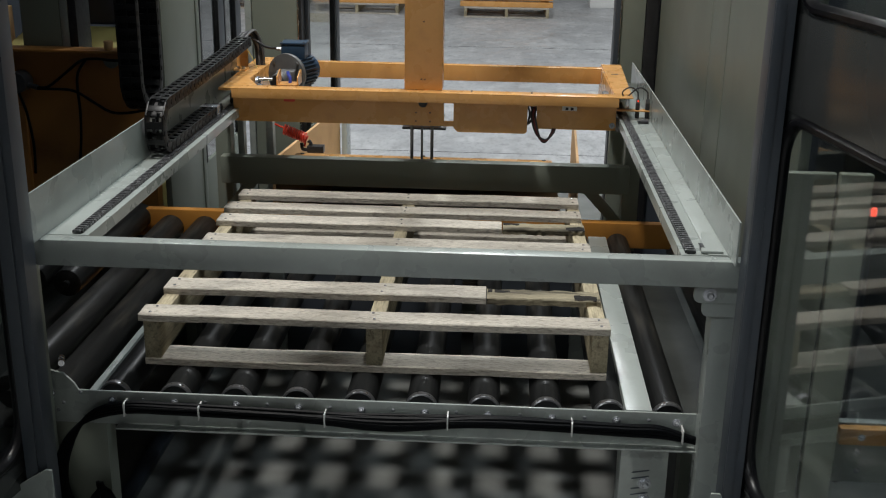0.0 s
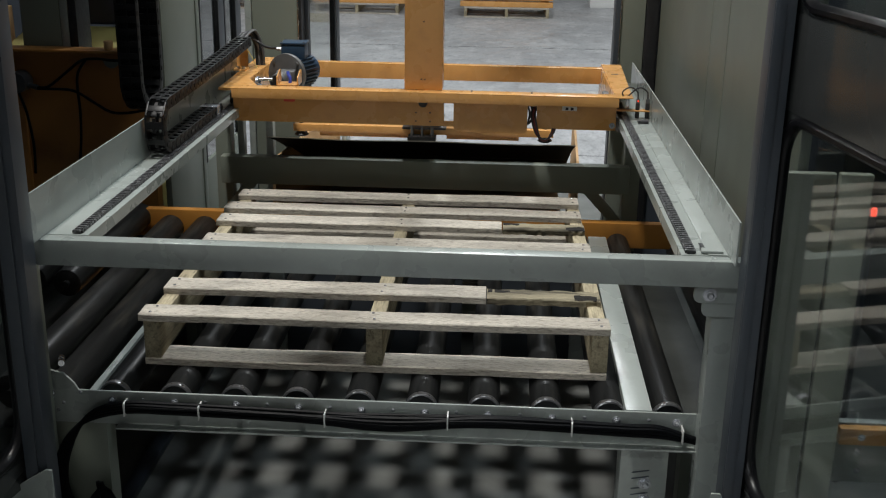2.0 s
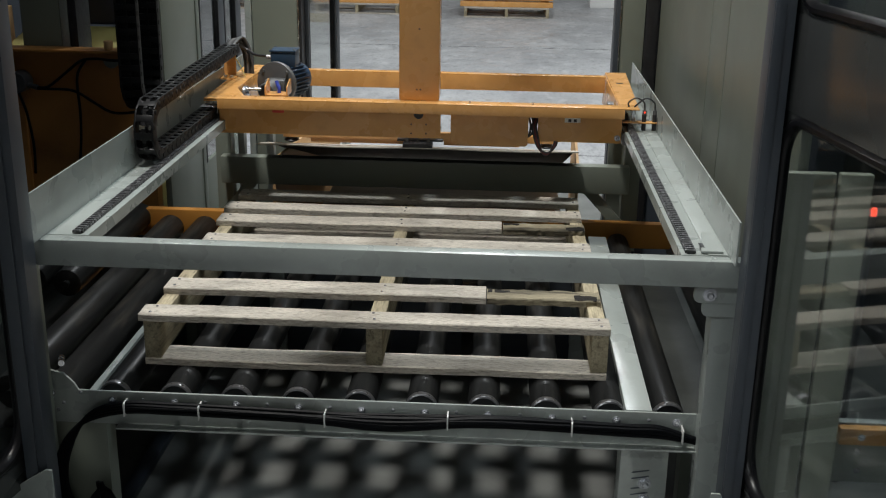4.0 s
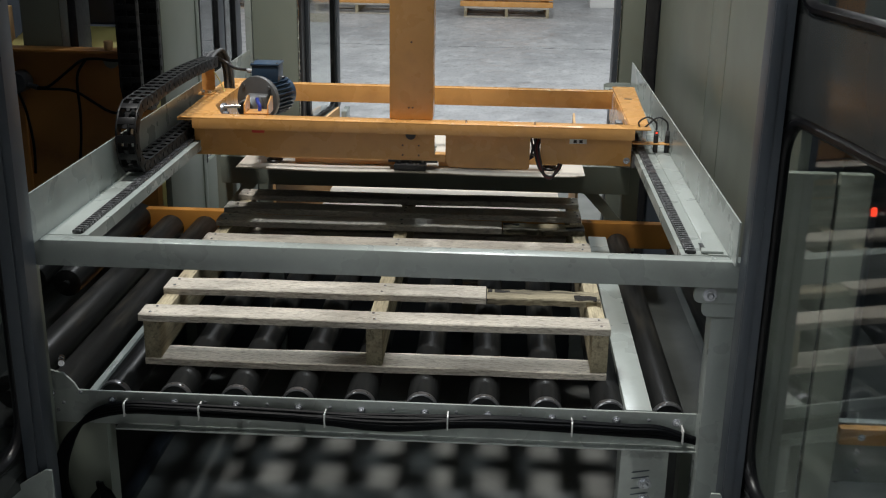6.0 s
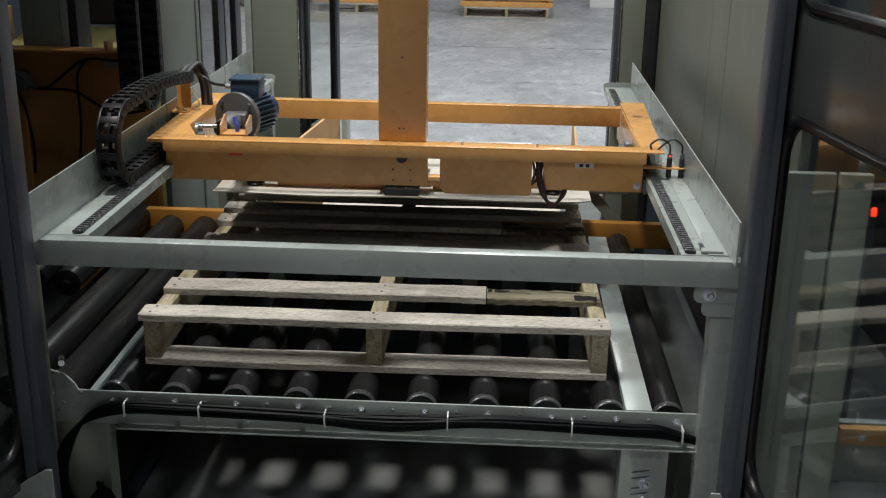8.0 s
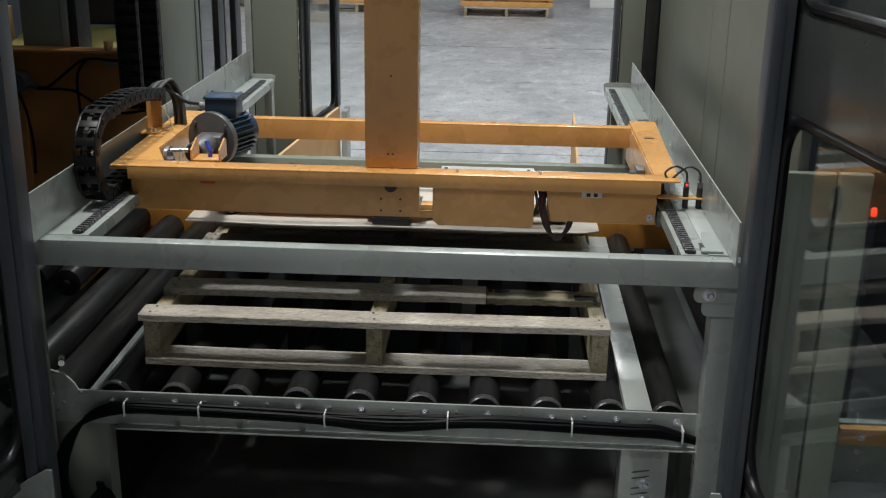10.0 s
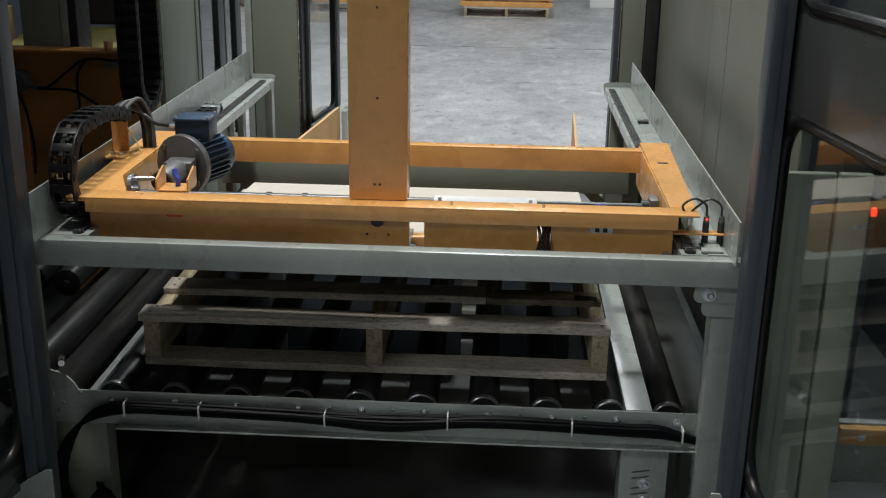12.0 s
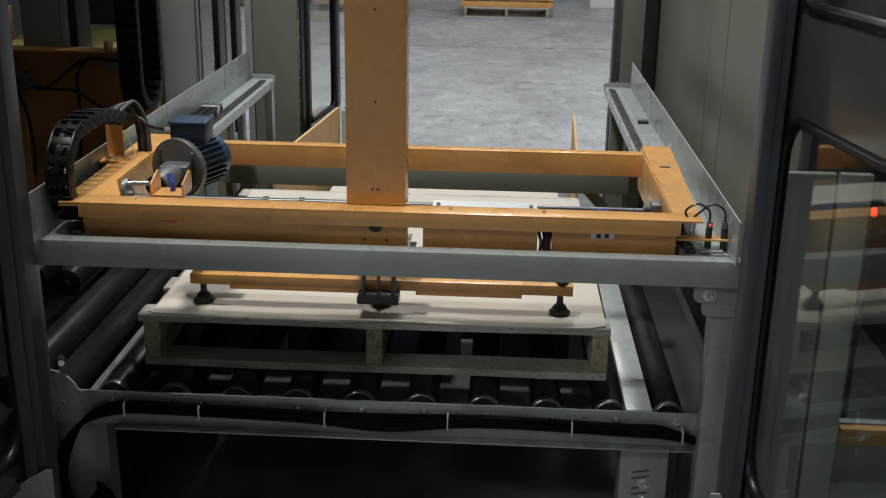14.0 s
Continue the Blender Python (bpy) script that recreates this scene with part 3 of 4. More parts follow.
# ---- enclosure ----
def enclosure():
    right = thing("enclosure_right", "grey sheet-metal side wall of the machine", "machine wall", kind="structure")
    for y0, y1 in ((1.075, 2.28), (0.80, 1.065), (-0.14, 0.79)):
        part("wall_panel", box(1.575, 1.60, y0, y1, 0.62, 2.9, 0.004), GREYP, right)
    part("wall_beam", box(1.575, 1.66, -0.14, 2.28, 0.585, 0.62, 0.003), GREYP, right)
    for x0, x1 in ((1.490, 1.655), (1.663, 1.735)):
        part("front_panel", box(x0, x1, -0.175, -0.150, 0.006, 1.165, 0.004), GREYP, right)
    bolts(right, [(1.512, -0.175, 0.475), (1.512, -0.175, 0.435)], 1.2)
    part("post", box(1.41, 1.515, 2.30, 2.38, 0.0, 2.9, 0.005), GREYP, right)
    part("edge_strip", box(1.384, 1.407, 2.29, 2.38, 0.0, 2.9, 0.003), DOORP, right, "dark blue edge strip")
    part("chrome_strip", box(1.4072, 1.4098, 2.289, 2.30, 0.3, 2.9, 0.001), STEEL, right)
    part("gasket", box(1.517, 1.572, 2.29, 2.36, 0.0, 2.9, 0.004), RUBBER, right, "black rubber strip")
    left = thing("enclosure_left", "grey sheet-metal side wall with tall windows", "machine wall", kind="structure")
    part("wall_panel", box(-0.48, -0.455, 1.78, 2.27, 0.0, 2.9, 0.004), GREYP, left)
    for y0, y1 in ((2.27, 2.32), (2.66, 2.76), (3.0, 3.10)):
        part("mullion", box(-0.48, -0.45, y0, y1, 0.0, 2.9, 0.004), GREYP if y0 < 2.5 else DOORP, left)
    for y in (2.32, 2.64, 2.76, 2.98):
        part("gasket", box(-0.478, -0.448, y, y + 0.018, 0.5, 2.9, 0.003), RUBBER, left)
    for y0, y1 in ((2.338, 2.64), (2.778, 2.98)):
        pane = part("pane", box(-0.468, -0.463, y0, y1, 0.5, 2.9, 0), GLASS, left)
        pane.visible_shadow = False
        part("lower_panel", box(-0.478, -0.455, y0 - 0.018, y1 + 0.018, 0.0, 0.5, 0.002), GREYP, left)
    part("post", box(-0.185, 0.012, 2.20, 2.30, 0.0, 2.9, 0.005), GREYP, left)
    part("post_edge", box(-0.215, -0.187, 2.19, 2.29, 0.0, 2.9, 0.003), GREY, left)
    part("chrome_strip", box(0.0125, 0.018, 2.198, 2.30, 0.4, 2.9, 0.001), STEEL, left)
    part("gasket", box(0.019, 0.030, 2.20, 2.28, 0.40, 2.9, 0.003), RUBBER, left)
    # glass door swung back behind the post
    ang = math.degrees(math.atan2(0.50, 0.058))
    door = thing("rear_door", "open rear door with glass and black gasket", "door", pose(0.034, 2.285, 0, 0, 0, ang), kind="structure")
    part("stile", box(0.44, 0.495, -0.02, 0.02, 0.70, 2.9, 0.003), DOORP, door)
    part("stile", box(0.0, 0.012, -0.012, 0.012, 0.62, 2.9, 0.003), DOORP, door)
    part("lower_panel", box(0.0, 0.495, -0.015, 0.015, 0.30, 0.70, 0.003), GREYP, door)
    outer, inner = round_rect(0.012, 0.44, 0.70, 3.2, 0.07), round_rect(0.028, 0.422, 0.716, 3.18, 0.058)
    part("gasket", ring_prism(outer, inner, 0.022, -0.011), GASKET, door)
    pane = part("pane", prism(round_rect(0.024, 0.426, 0.712, 3.18, 0.058), 0.005, "y", -0.002), GLASS, door)
    pane.visible_shadow = False


enclosure()
# Added panels: the unseen front pair blocks light, the rest back dark gaps.
for name, x0, x1, y0, y1 in (("outer_wall_right", 2.45, 2.5, -1.21, 2.36), ("outer_wall_left", -2.0, -1.95, -1.21, 3.16), ("front_wall_right", 1.66, 2.5, -1.27, -1.21), ("front_wall_left", -2.0, -0.28, -1.27, -1.21), ("rear_wall_left", -2.0, -0.49, 3.11, 3.16), ("rear_wall_right", 1.574, 2.449, 2.31, 2.36)):
    solo(name, box(x0, x1, y0, y1, 0.006, 3.6 if "front" in name else 2.9, 0.0), DOORP, "plain dark panel added to close off light", "machine wall", kind="structure")

# Unseen overhead panel, added to keep lamp light off the left bay.
solo("machine_roof", box(-1.95, -0.40, -1.20, 1.72, 2.905, 2.95, 0.0), DOORP, "plain dark unseen panel added to shade the left bay", "machine roof", kind="structure")


def bead(outline, r, seg=10):
    """A closed round bead along an outline in x and z."""
    b = bmesh.new()
    k = len(outline)
    rings = []
    for i in range(k):
        p, q = Vector(outline[i - 1]), Vector(outline[(i + 1) % k])
        n = Vector((q.y - p.y, p.x - q.x)).normalized()
        x, z = outline[i]
        rings.append([b.verts.new((x + r * math.cos(a) * n.x, 1.25 * r * math.sin(a), z + r * math.cos(a) * n.y)) for a in [2 * math.pi * j / seg for j in range(seg)]])
    for i in range(k):
        p, q = rings[i], rings[(i + 1) % k]
        for j in range(seg):
            b.faces.new((p[j], p[(j + 1) % seg], q[(j + 1) % seg], q[j]))
    return b


def front_door(at, flip, name):
    """A tall dark door with rounded windows; flip mirrors it."""
    door = thing(name, "dark blue-grey machine door with rounded glass windows", "door", at, kind="structure")
    s = -1 if flip else 1
    lo, hi = (0.014, 0.90), (0.0, 0.95)
    wins = ((0.47, 1.338), (1.53, 2.40))
    z0, z1 = 0.40, 2.6

    def X(a, c):
        return (a, c) if not flip else (-c, -a)
    part("stile", box(*X(0.0, lo[0]), -0.02, 0.02, z0, z1, 0.004), DOORP, door)
    part("stile", box(*X(lo[1], hi[1]), -0.02, 0.02, z0, z1, 0.004), DOORP, door)
    for a, c in ((z0, wins[0][0]), (wins[0][1], wins[1][0]), (wins[1][1], z1)):
        part("door_panel", box(*X(lo[0], lo[1]), -0.012, 0.012, a, c, 0.002), DOORPANEL, door)
    for a, c in wins:
        x0, x1 = X(*lo)
        R = 0.10
        corner = ring_prism([p for p in round_rect(x0 - 0.001, x1 + 0.001, a - 0.001, c + 0.001, 0.001)], round_rect(x0 + 0.002, x1 - 0.002, a + 0.002, c - 0.002, R), 0.02, -0.010)
        part("corner_panel", corner, DOORPANEL, door)
        part("gasket", bead(round_rect(x0 + 0.013, x1 - 0.013, a + 0.013, c - 0.013, R - 0.010, 8), 0.0135), GASKET, door, "thick black rubber gasket")
        pane = part("pane", prism(round_rect(x0 + 0.02, x1 - 0.02, a + 0.02, c - 0.02, R - 0.02), 0.006, "y", -0.003), GLASS, door, "clear glass pane")
        pane.visible_shadow = False
    return door


front_door(pose(1.486, -0.302, 0, 0, 0, -81), False, "door_1")
front_door(pose(-0.184, -0.302, 0, 0, 0, 81), True, "door_2")
for name, x0, x1 in (("post_right", 1.431, 1.474), ("post_left", -0.172, -0.121)):
    post = thing("door_post", "dark blue-grey steel door post", "post", kind="structure")
    part("upright", box(x0, x1, -0.36, -0.30, 0.0, 2.9, 0.002), DOORP, post)
    part("edge_trim", box(x0 + 0.001, x1 - 0.02, -0.366, -0.3605, 0.0, 2.9, 0.002), DOORP, post)
foot = thing("door_stop", "grey angle bracket with bolts at the door post", "bracket")
part("plate", prism([(-0.27, 0.36), (-0.121, 0.456), (-0.105, 0.456), (-0.105, 0.36)], 0.006, "y", -0.375), GREY, foot)
part("plate", box(-0.27, -0.105, -0.46, -0.375, 0.355, 0.361, 0.002), GREY, foot)
part("upright", box(-0.25, -0.22, -0.40, -0.376, 0.0, 0.355, 0.003), GREY, foot)
foot2 = thing("door_stop", "grey angle bracket with bolts at the door post", "bracket")
part("plate", prism([(1.405, 0.47), (1.425, 0.47), (1.455, 0.42), (1.54, 0.42), (1.54, 0.40), (1.405, 0.40)], 0.006, "y", -0.375), GREY, foot2)
part("upright", box(1.41, 1.44, -0.40, -0.376, 0.0, 0.40, 0.003), GREY, foot2)
bolts(foot2, [(1.50, -0.376, 0.432)])


# ---- side equipment: orange cabinet, cables, hanging chain ----
cab = thing("orange_cabinet", "large dull orange steel cabinet with cables on its front", "cabinet")
part("body", box(-1.75, -0.50, 1.74, 1.80, 0.0, 1.092, 0.006), CABP, cab)
part("top_ledge", box(-1.75, -0.50, 1.70, 1.80, 1.0925, 1.104, 0.003), CABP, cab)
part("side_frame", box(-1.75, -1.02, 1.72, 1.735, 0.0, 0.87, 0.004), CABP, cab)
part("lifting_hole", prism([(0.032 * math.cos(a), 0.032 * math.sin(a)) for a in np.linspace(math.pi, 2 * math.pi, 12)], 0.002, "y", 0.0), GREYP, cab, "half-round grey opening", at=pose(-0.655, 1.737, 1.062))
part("knob", rod((-0.661, 1.74, 1.104), (-0.661, 1.74, 1.140), 0.018, 16, bevel=0.003), CARDTAN, cab, "pale round knob")
part("column", box(-1.035, -0.875, 1.805, 1.95, 0.0, 2.7, 0.005), GREYP, cab, "grey steel column")
part("column_edge", box(-0.873, -0.842, 1.805, 1.95, 0.0, 2.7, 0.003), GREY, cab)
part("window_frame", box(-0.840, -0.806, 1.805, 1.95, 0.0, 2.7, 0.003), RUBBER, cab)
yp = thing("yellow_machine_panel", "pale yellow machine panel under a dark hood", "panel")
part("panel", prism([(2.05, 0.0), (2.05, 1.0), (2.50, 1.095), (2.50, 0.0)], 0.62, "x", -1.3, 0.004), YELLOW, yp)
part("hood", prism([(-1.3, 1.100), (-0.68, 1.100), (-0.68, 1.7), (-0.95, 1.7)], 0.3, "y", 2.52, 0.004), DARKBLUE, yp)
part("hood_post", box(-1.28, -1.2, 2.6, 2.8, 0.0, 1.100, 0.003), DARKBLUE, yp)
pack = solo("cardboard_box", box(-1.50, -1.31, 1.9, 2.35, 0.0, 1.20, 0.006), CARDTAN, "tall brown cardboard box behind the orange cabinet", "box")
for pts in ([(-0.95, 1.69, 0.955), (-0.90, 1.69, 0.96), (-0.82, 1.69, 1.02), (-0.76, 1.69, 1.065), (-0.70, 1.69, 1.075), (-0.64, 1.69, 1.070), (-0.60, 1.72, 1.065)],
            [(-0.95, 1.69, 0.95), (-0.90, 1.69, 0.95), (-0.80, 1.69, 0.945), (-0.72, 1.69, 0.90), (-0.66, 1.69, 0.865), (-0.60, 1.69, 0.86), (-0.52, 1.71, 0.87)],
            [(-0.74, 1.69, 1.07), (-0.78, 1.69, 1.0), (-0.78, 1.69, 0.85), (-0.79, 1.69, 0.72), (-0.81, 1.69, 0.6)],
            [(-1.02, 1.68, 0.935), (-1.0, 1.69, 0.85), (-0.985, 1.69, 0.72), (-0.99, 1.69, 0.6)]):
    solo("wall_cable", tube(pts, 0.0055), CABLE, "black cable hanging across the orange cabinet", "cable", group="cabinet cables")
plug = thing("cable_plug", "black round connector with cables on the cabinet", "connector")
part("housing", rod((-1.02, 1.738, 0.975), (-1.02, 1.66, 0.975), 0.042, 18, bevel=0.006), PLASTIC, plug)
part("gland", rod((-0.985, 1.69, 0.965), (-0.945, 1.69, 0.955), 0.011, 10), PLASTIC, plug)


def link_mesh(width, pitch, height, filled=False):
    """One link of a plastic cable chain; it runs along y, its width lies in x."""
    b = bmesh.new()
    w, h = width / 2, height / 2
    for s in (-1, 1):
        x = s * w
        box(min(x, x - s * 0.006), max(x, x - s * 0.006), -pitch * 0.60, pitch * 0.60, -h, h, 0.002, b)
        rod((x, -pitch * 0.5, 0), (x + s * 0.002, -pitch * 0.5, 0), h * 0.5, 10, b)
    for z in (-h + 0.0025, h - 0.0025):
        box(-w + 0.005, w - 0.005, -pitch * 0.24, pitch * 0.24, z - 0.0025, z + 0.0025, 0.001, b)
        box(-0.005, 0.005, -pitch * 0.5, pitch * 0.5, z - 0.002, z + 0.002, 0, b)
    if filled:
        box(-w + 0.007, w - 0.007, -pitch * 0.52, pitch * 0.52, -h + 0.008, h - 0.008, 0, b)
    return mesh_of("link", b, LINKM)


def hanging_chain():
    c = thing("hanging_cable_chain", "black plastic cable chain hanging in a loop", "cable chain")
    me = link_mesh(0.080, 0.044, 0.036, True)
    r, z0, x, near = 0.12, 1.053, -0.46, 1.40
    L = 1.80
    n = int((2 * L + math.pi * r) / 0.044)
    for k in range(n):
        s = k * 0.044
        if s < L:
            y, z, q = near, z0 + L - s, 0.0
        elif s < L + math.pi * r:
            q = (s - L) / r
            y, z = near + r - r * math.cos(q), z0 - r * math.sin(q)
        else:
            y, z, q = near + 2 * r, z0 + s - L - math.pi * r, math.pi
        part("link", me, None, c, at=Matrix.Translation((x, y, z)) @ Matrix.Rotation(q - math.pi / 2, 4, "X"))
    part("hanger", box(-0.52, -0.405, 1.36, 1.70, 2.868, 2.9045, 0.003), GREYP, c)
    return c


hanging_chain()

# ---- sheet magazine behind the cross beam ----
mag = thing("sheet_magazine", "sheet magazine with tan guide boards", "magazine")
for pts, nm in (([(0.03, 1.56), (0.127, 2.62), (0.115, 2.62), (0.018, 1.56)], "guide"), ([(1.205, 1.60), (1.245, 2.62), (1.255, 2.62), (1.215, 1.60)], "guide")):
    part("guide_board", prism(pts, 0.50, "z", 0.22), CARDTAN, mag, "tan guide board")
part("guide_bracket", box(0.135, 0.16, 2.62, 2.75, 0.0, 0.70, 0.003), GREY, mag)
part("base", box(-0.02, 1.27, 1.50, 2.80, 0.08, 0.14, 0.004), GREYP, mag)
for x in (0.02, 1.20):
    for y in (1.55, 2.7):
        part("leg", box(x, x + 0.05, y, y + 0.05, 0, 0.08, 0.002), GREYP, mag)
stack = thing("sheet_stack", "stack of pale cardboard slip sheets in the magazine", "cardboard stack")
rng = random.Random(8)
for k in range(18):
    dx, dy = rng.uniform(-0.006, 0.006), rng.uniform(-0.006, 0.006)
    part("sheet", box(0.15 + dx, 1.17 + dx, 1.56 + dy, 2.60 + dy, 0.1405 + k * 0.016, 0.1405 + k * 0.016 + 0.0155, 0), CARD, stack)


# ---- carriage ----
def carriage():
    c = thing("gripper_carriage", "orange steel carriage with motor and tall mast", "carriage")
    F = 1.062
    b = box(-0.09, 1.36, 0.0, 0.062, F - 0.005, F, 0.002)
    box(-0.045, 1.312, 0.0, 0.005, F - 0.036, F - 0.003, 0.002, b)
    part("front_flange", b, ORANGE, c)
    t0, t1 = 0.030, 0.036
    for x0, x1 in ((-0.02, 0.700), (0.742, 0.992), (1.036, 1.298)):
        part("bottom_pan", box(x0, x1, 0.037, 0.215, 0.940, 0.943, 0.001), GREYP, c, "grey bottom pan")
    b = box(-0.047, 0.704, t0, t1, 0.938, F - 0.005, 0.002)
    part("front_web", b, ORANGE, c)
    b = box(1.030, 1.308, t0, t1, 0.938, F - 0.005, 0.002)
    part("front_web", b, ORANGE, c)
    lower = prism([(0.738, 1.028), (0.738, 0.934), (0.753, 0.919), (0.990, 0.919), (0.998, 0.926), (0.998, 1.028)], 0.006, "y", t0 - 0.001, 0.001)
    part("cover_plate", lower, ORANGE, c, "orange cover plate")
    part("web_bridge", box(0.704, 0.738, t0, t1, 0.938, 0.957, 0.001), ORANGE, c)
    part("web_bridge", box(0.704, 0.738, t0, t1, 1.022, F - 0.005, 0.001), ORANGE, c)
    part("web_bridge", box(0.998, 1.030, t0, t1, 1.018, F - 0.005, 0.001), ORANGE, c)
    part("side_flange", prism([(-0.09, 0.0625), (0.034, 0.0625), (-0.022, 0.20), (-0.022, 0.70), (-0.105, 0.70)], 0.005, "z", F - 0.005, 0.001), ORANGE, c)
    part("side_flange", prism([(1.30, 0.0625), (1.36, 0.0625), (1.385, 0.72), (1.305, 0.72)], 0.005, "z", F - 0.005, 0.001), ORANGE, c)
    part("corner_gusset", prism([(-0.09, 0.0), (-0.045, 0.0), (-0.045, 0.03)], 0.004, "z", F - 0.010), ORANGE, c)
    part("side_web", box(-0.026, -0.021, 0.04, 0.69, 0.945, F - 0.005, 0.001), ORANGE, c)
    part("side_web", box(1.299, 1.304, 0.04, 0.70, 0.945, F - 0.005, 0.001), ORANGE, c)
    # Uncut slot: a black strip on the flange gives its dark inside.
    part("slot", box(1.325, 1.352, 0.475, 0.488, F, F + 0.001, 0), RUBBER, c)
    b = box(-0.02, 1.30, 0.610, 0.650, F - 0.005, F, 0.002)
    box(-0.02, 1.298, 0.610, 0.615, F - 0.062, F - 0.004, 0.001, b)
    part("rear_beam", b, ORANGE, c)
    mast = part("mast", box(0.562, 0.697, 0.046, 0.125, F, 3.2, 0.006), ORANGE, c, "tall orange mast")
    # Black discs on the surface stand in for the shade inside small holes.
    hole_m = mesh_of("mast_hole", rod((0, 0, 0), (0, -0.0008, 0), 0.003, 10), RUBBER)
    for x, z in ((0.622, 1.10), (0.634, 1.10), (0.629, 1.30), (0.629, 1.50), (0.629, 1.72)):
        part("mast_hole", hole_m, None, mast, at=Matrix.Translation((x, 0.046, z)))
    for x in (0.605, 0.655):
        for z in (0.954, 0.985):
            part("web_hole", hole_m, None, c, at=Matrix.Translation((x, 0.030, z)))
    part("coupling", rod((0.63, 0.034, 1.020), (0.63, 0.026, 1.020), 0.016, 20), PLASTIC, c)
    part("guide_plate", box(0.535, 0.70, 0.262, 0.345, 0.872, 0.880, 0.002), PLASTIC, c, "black guide plate")
    part("guide_hanger", box(0.56, 0.68, 0.30, 0.31, 0.880, 1.06, 0.002), ORANGE, c)
    # motor with its gearbox
    mot = part("motor", rod((0.089, 0.372, 1.053), (0.140, 0.505, 1.053), 0.058, 28, bevel=0.008), MOTORBLUE, c, "dark blue electric motor")
    b = bmesh.new()
    ax = Vector((0.062, 0.160, 0)).normalized()
    for k in range(28):
        a = 2 * math.pi * k / 28
        q = Vector((ax.y * math.cos(a), -ax.x * math.cos(a), math.sin(a)))
        box(-0.0013, 0.0013, 0.0, 0.105, 0.054, 0.069, 0, b, Matrix.Translation(Vector((0.092, 0.380, 1.053))) @ ax.to_track_quat("Y", "Z").to_matrix().to_4x4() @ Matrix.Rotation(a, 4, "Y"))
    tagged(part("cooling_fin", b, MOTORBLUE, mot), kind="stuff")
    part("motor_flange", rod((0.081, 0.352, 1.053), (0.088, 0.372, 1.053), 0.078, 36, bevel=0.003), CASTING, mot, "round grey motor flange")
    flat = Vector((ax.y, -ax.x, 0))
    for a in (40, 140, 220, 320):
        q = Vector((0.081, 0.352, 1.053)) + 0.066 * (math.cos(radians(a)) * flat + Vector((0, 0, math.sin(radians(a)))))
        part("flange_bolt", rod(q, q - ax * 0.006, 0.007, 6), CASTING, mot)
    tb = part("terminal_box", box(0.058, 0.150, 0.385, 0.470, 1.105, 1.160, 0.006), MOTORBLUE, mot)
    part("box_lid", box(0.055, 0.153, 0.382, 0.473, 1.160, 1.168, 0.003), MOTORBLUE, tb)
    part("cable_gland", rod((0.058, 0.42, 1.138), (0.036, 0.42, 1.138), 0.008, 10), ZINC, tb)
    for x, y in ((0.062, 0.39), (0.146, 0.39), (0.062, 0.465), (0.146, 0.465)):
        part("screw", rod((x, y, 1.168), (x, y, 1.1715), 0.0045, 8), ZINC, tb)
    gear = part("gearbox", box(0.055, 0.125, 0.285, 0.350, 1.015, 1.075, 0.006), CASTING, c, "grey gearbox")
    part("output_tube", rod((0.082, 0.175, 1.055), (0.088, 0.29, 1.055), 0.028, 20, bevel=0.003), CASTING, gear)
    # The tube is solid; a black disc paints the shade in its mouth.
    part("tube_mouth", rod((0.0815, 0.1735, 1.055), (0.0816, 0.1755, 1.055), 0.023, 20), RUBBER, gear)
    part("clamp_plate", prism(round_rect(0.128, 0.182, 0.992, 1.076, 0.018, 5), 0.010, "x", 0.012), ZINC, c, "rounded bright steel clamp plate")
    for z in (1.066, 1.012):
        part("clamp_rod", rod((0.020, 0.155, z), (0.070, 0.162, z), 0.006, 12), STEEL, c)
    part("clamp_nut", rod((0.020, 0.155, 1.040), (0.032, 0.155, 1.040), 0.010, 6), ZINC, c)
    b = box(0.104, 0.182, 0.064, 0.130, F, F + 0.004, 0.001)
    wing = [(0.062, F + 0.003), (0.134, F + 0.003), (0.134, F + 0.046), (0.120, F + 0.050), (0.062, F + 0.030)]
    for x in (0.104, 0.178):
        prism(wing, 0.004, "x", x, 0.0, b)
    part("u_bracket", b, ORANGE, c)
    part("blue_fitting", tube([(0.146, 0.10, F + 0.004), (0.146, 0.102, F + 0.020), (0.140, 0.106, F + 0.030), (0.136, 0.112, F + 0.042)], 0.006, 8), BLUEHOSE, c, "blue air fitting")
    sh = part("drive_shaft", rod((-0.02, 0.225, 1.010), (1.297, 0.235, 1.010), 0.0095, 16), SHAFTM, c, "polished steel drive shaft")
    part("shaft_bearing", box(1.275, 1.297, 0.208, 0.262, 0.985, 1.036, 0.004), CASTING, sh)
    part("shaft_collar", rod((1.258, 0.235, 1.010), (1.275, 0.235, 1.010), 0.018, 18), PLASTIC, sh)
    for x in (0.33, 0.42, 0.80, 0.98):
        part("shaft_coupling", rod((x, 0.2285, 1.010), (x + 0.012, 0.2285, 1.010), 0.0125, 16), PLASTIC, sh)
    part("cover_sheet", box(0.75, 1.0, 0.17, 0.22, 1.024, 1.029, 0.001), WHITE, c, "bright sheet-metal cover")
    for x in (0.765, 0.985):
        part("screw", rod((x, 0.178, 1.029), (x, 0.178, 1.035), 0.005, 8), ZINC, c)
    part("air_hose", tube([(1.125, 0.25, 0.97), (1.13, 0.20, 1.008), (1.155, 0.19, 1.024), (1.182, 0.20, 1.008), (1.187, 0.25, 0.97)], 0.005), BLUEHOSE, c, "blue air hose")
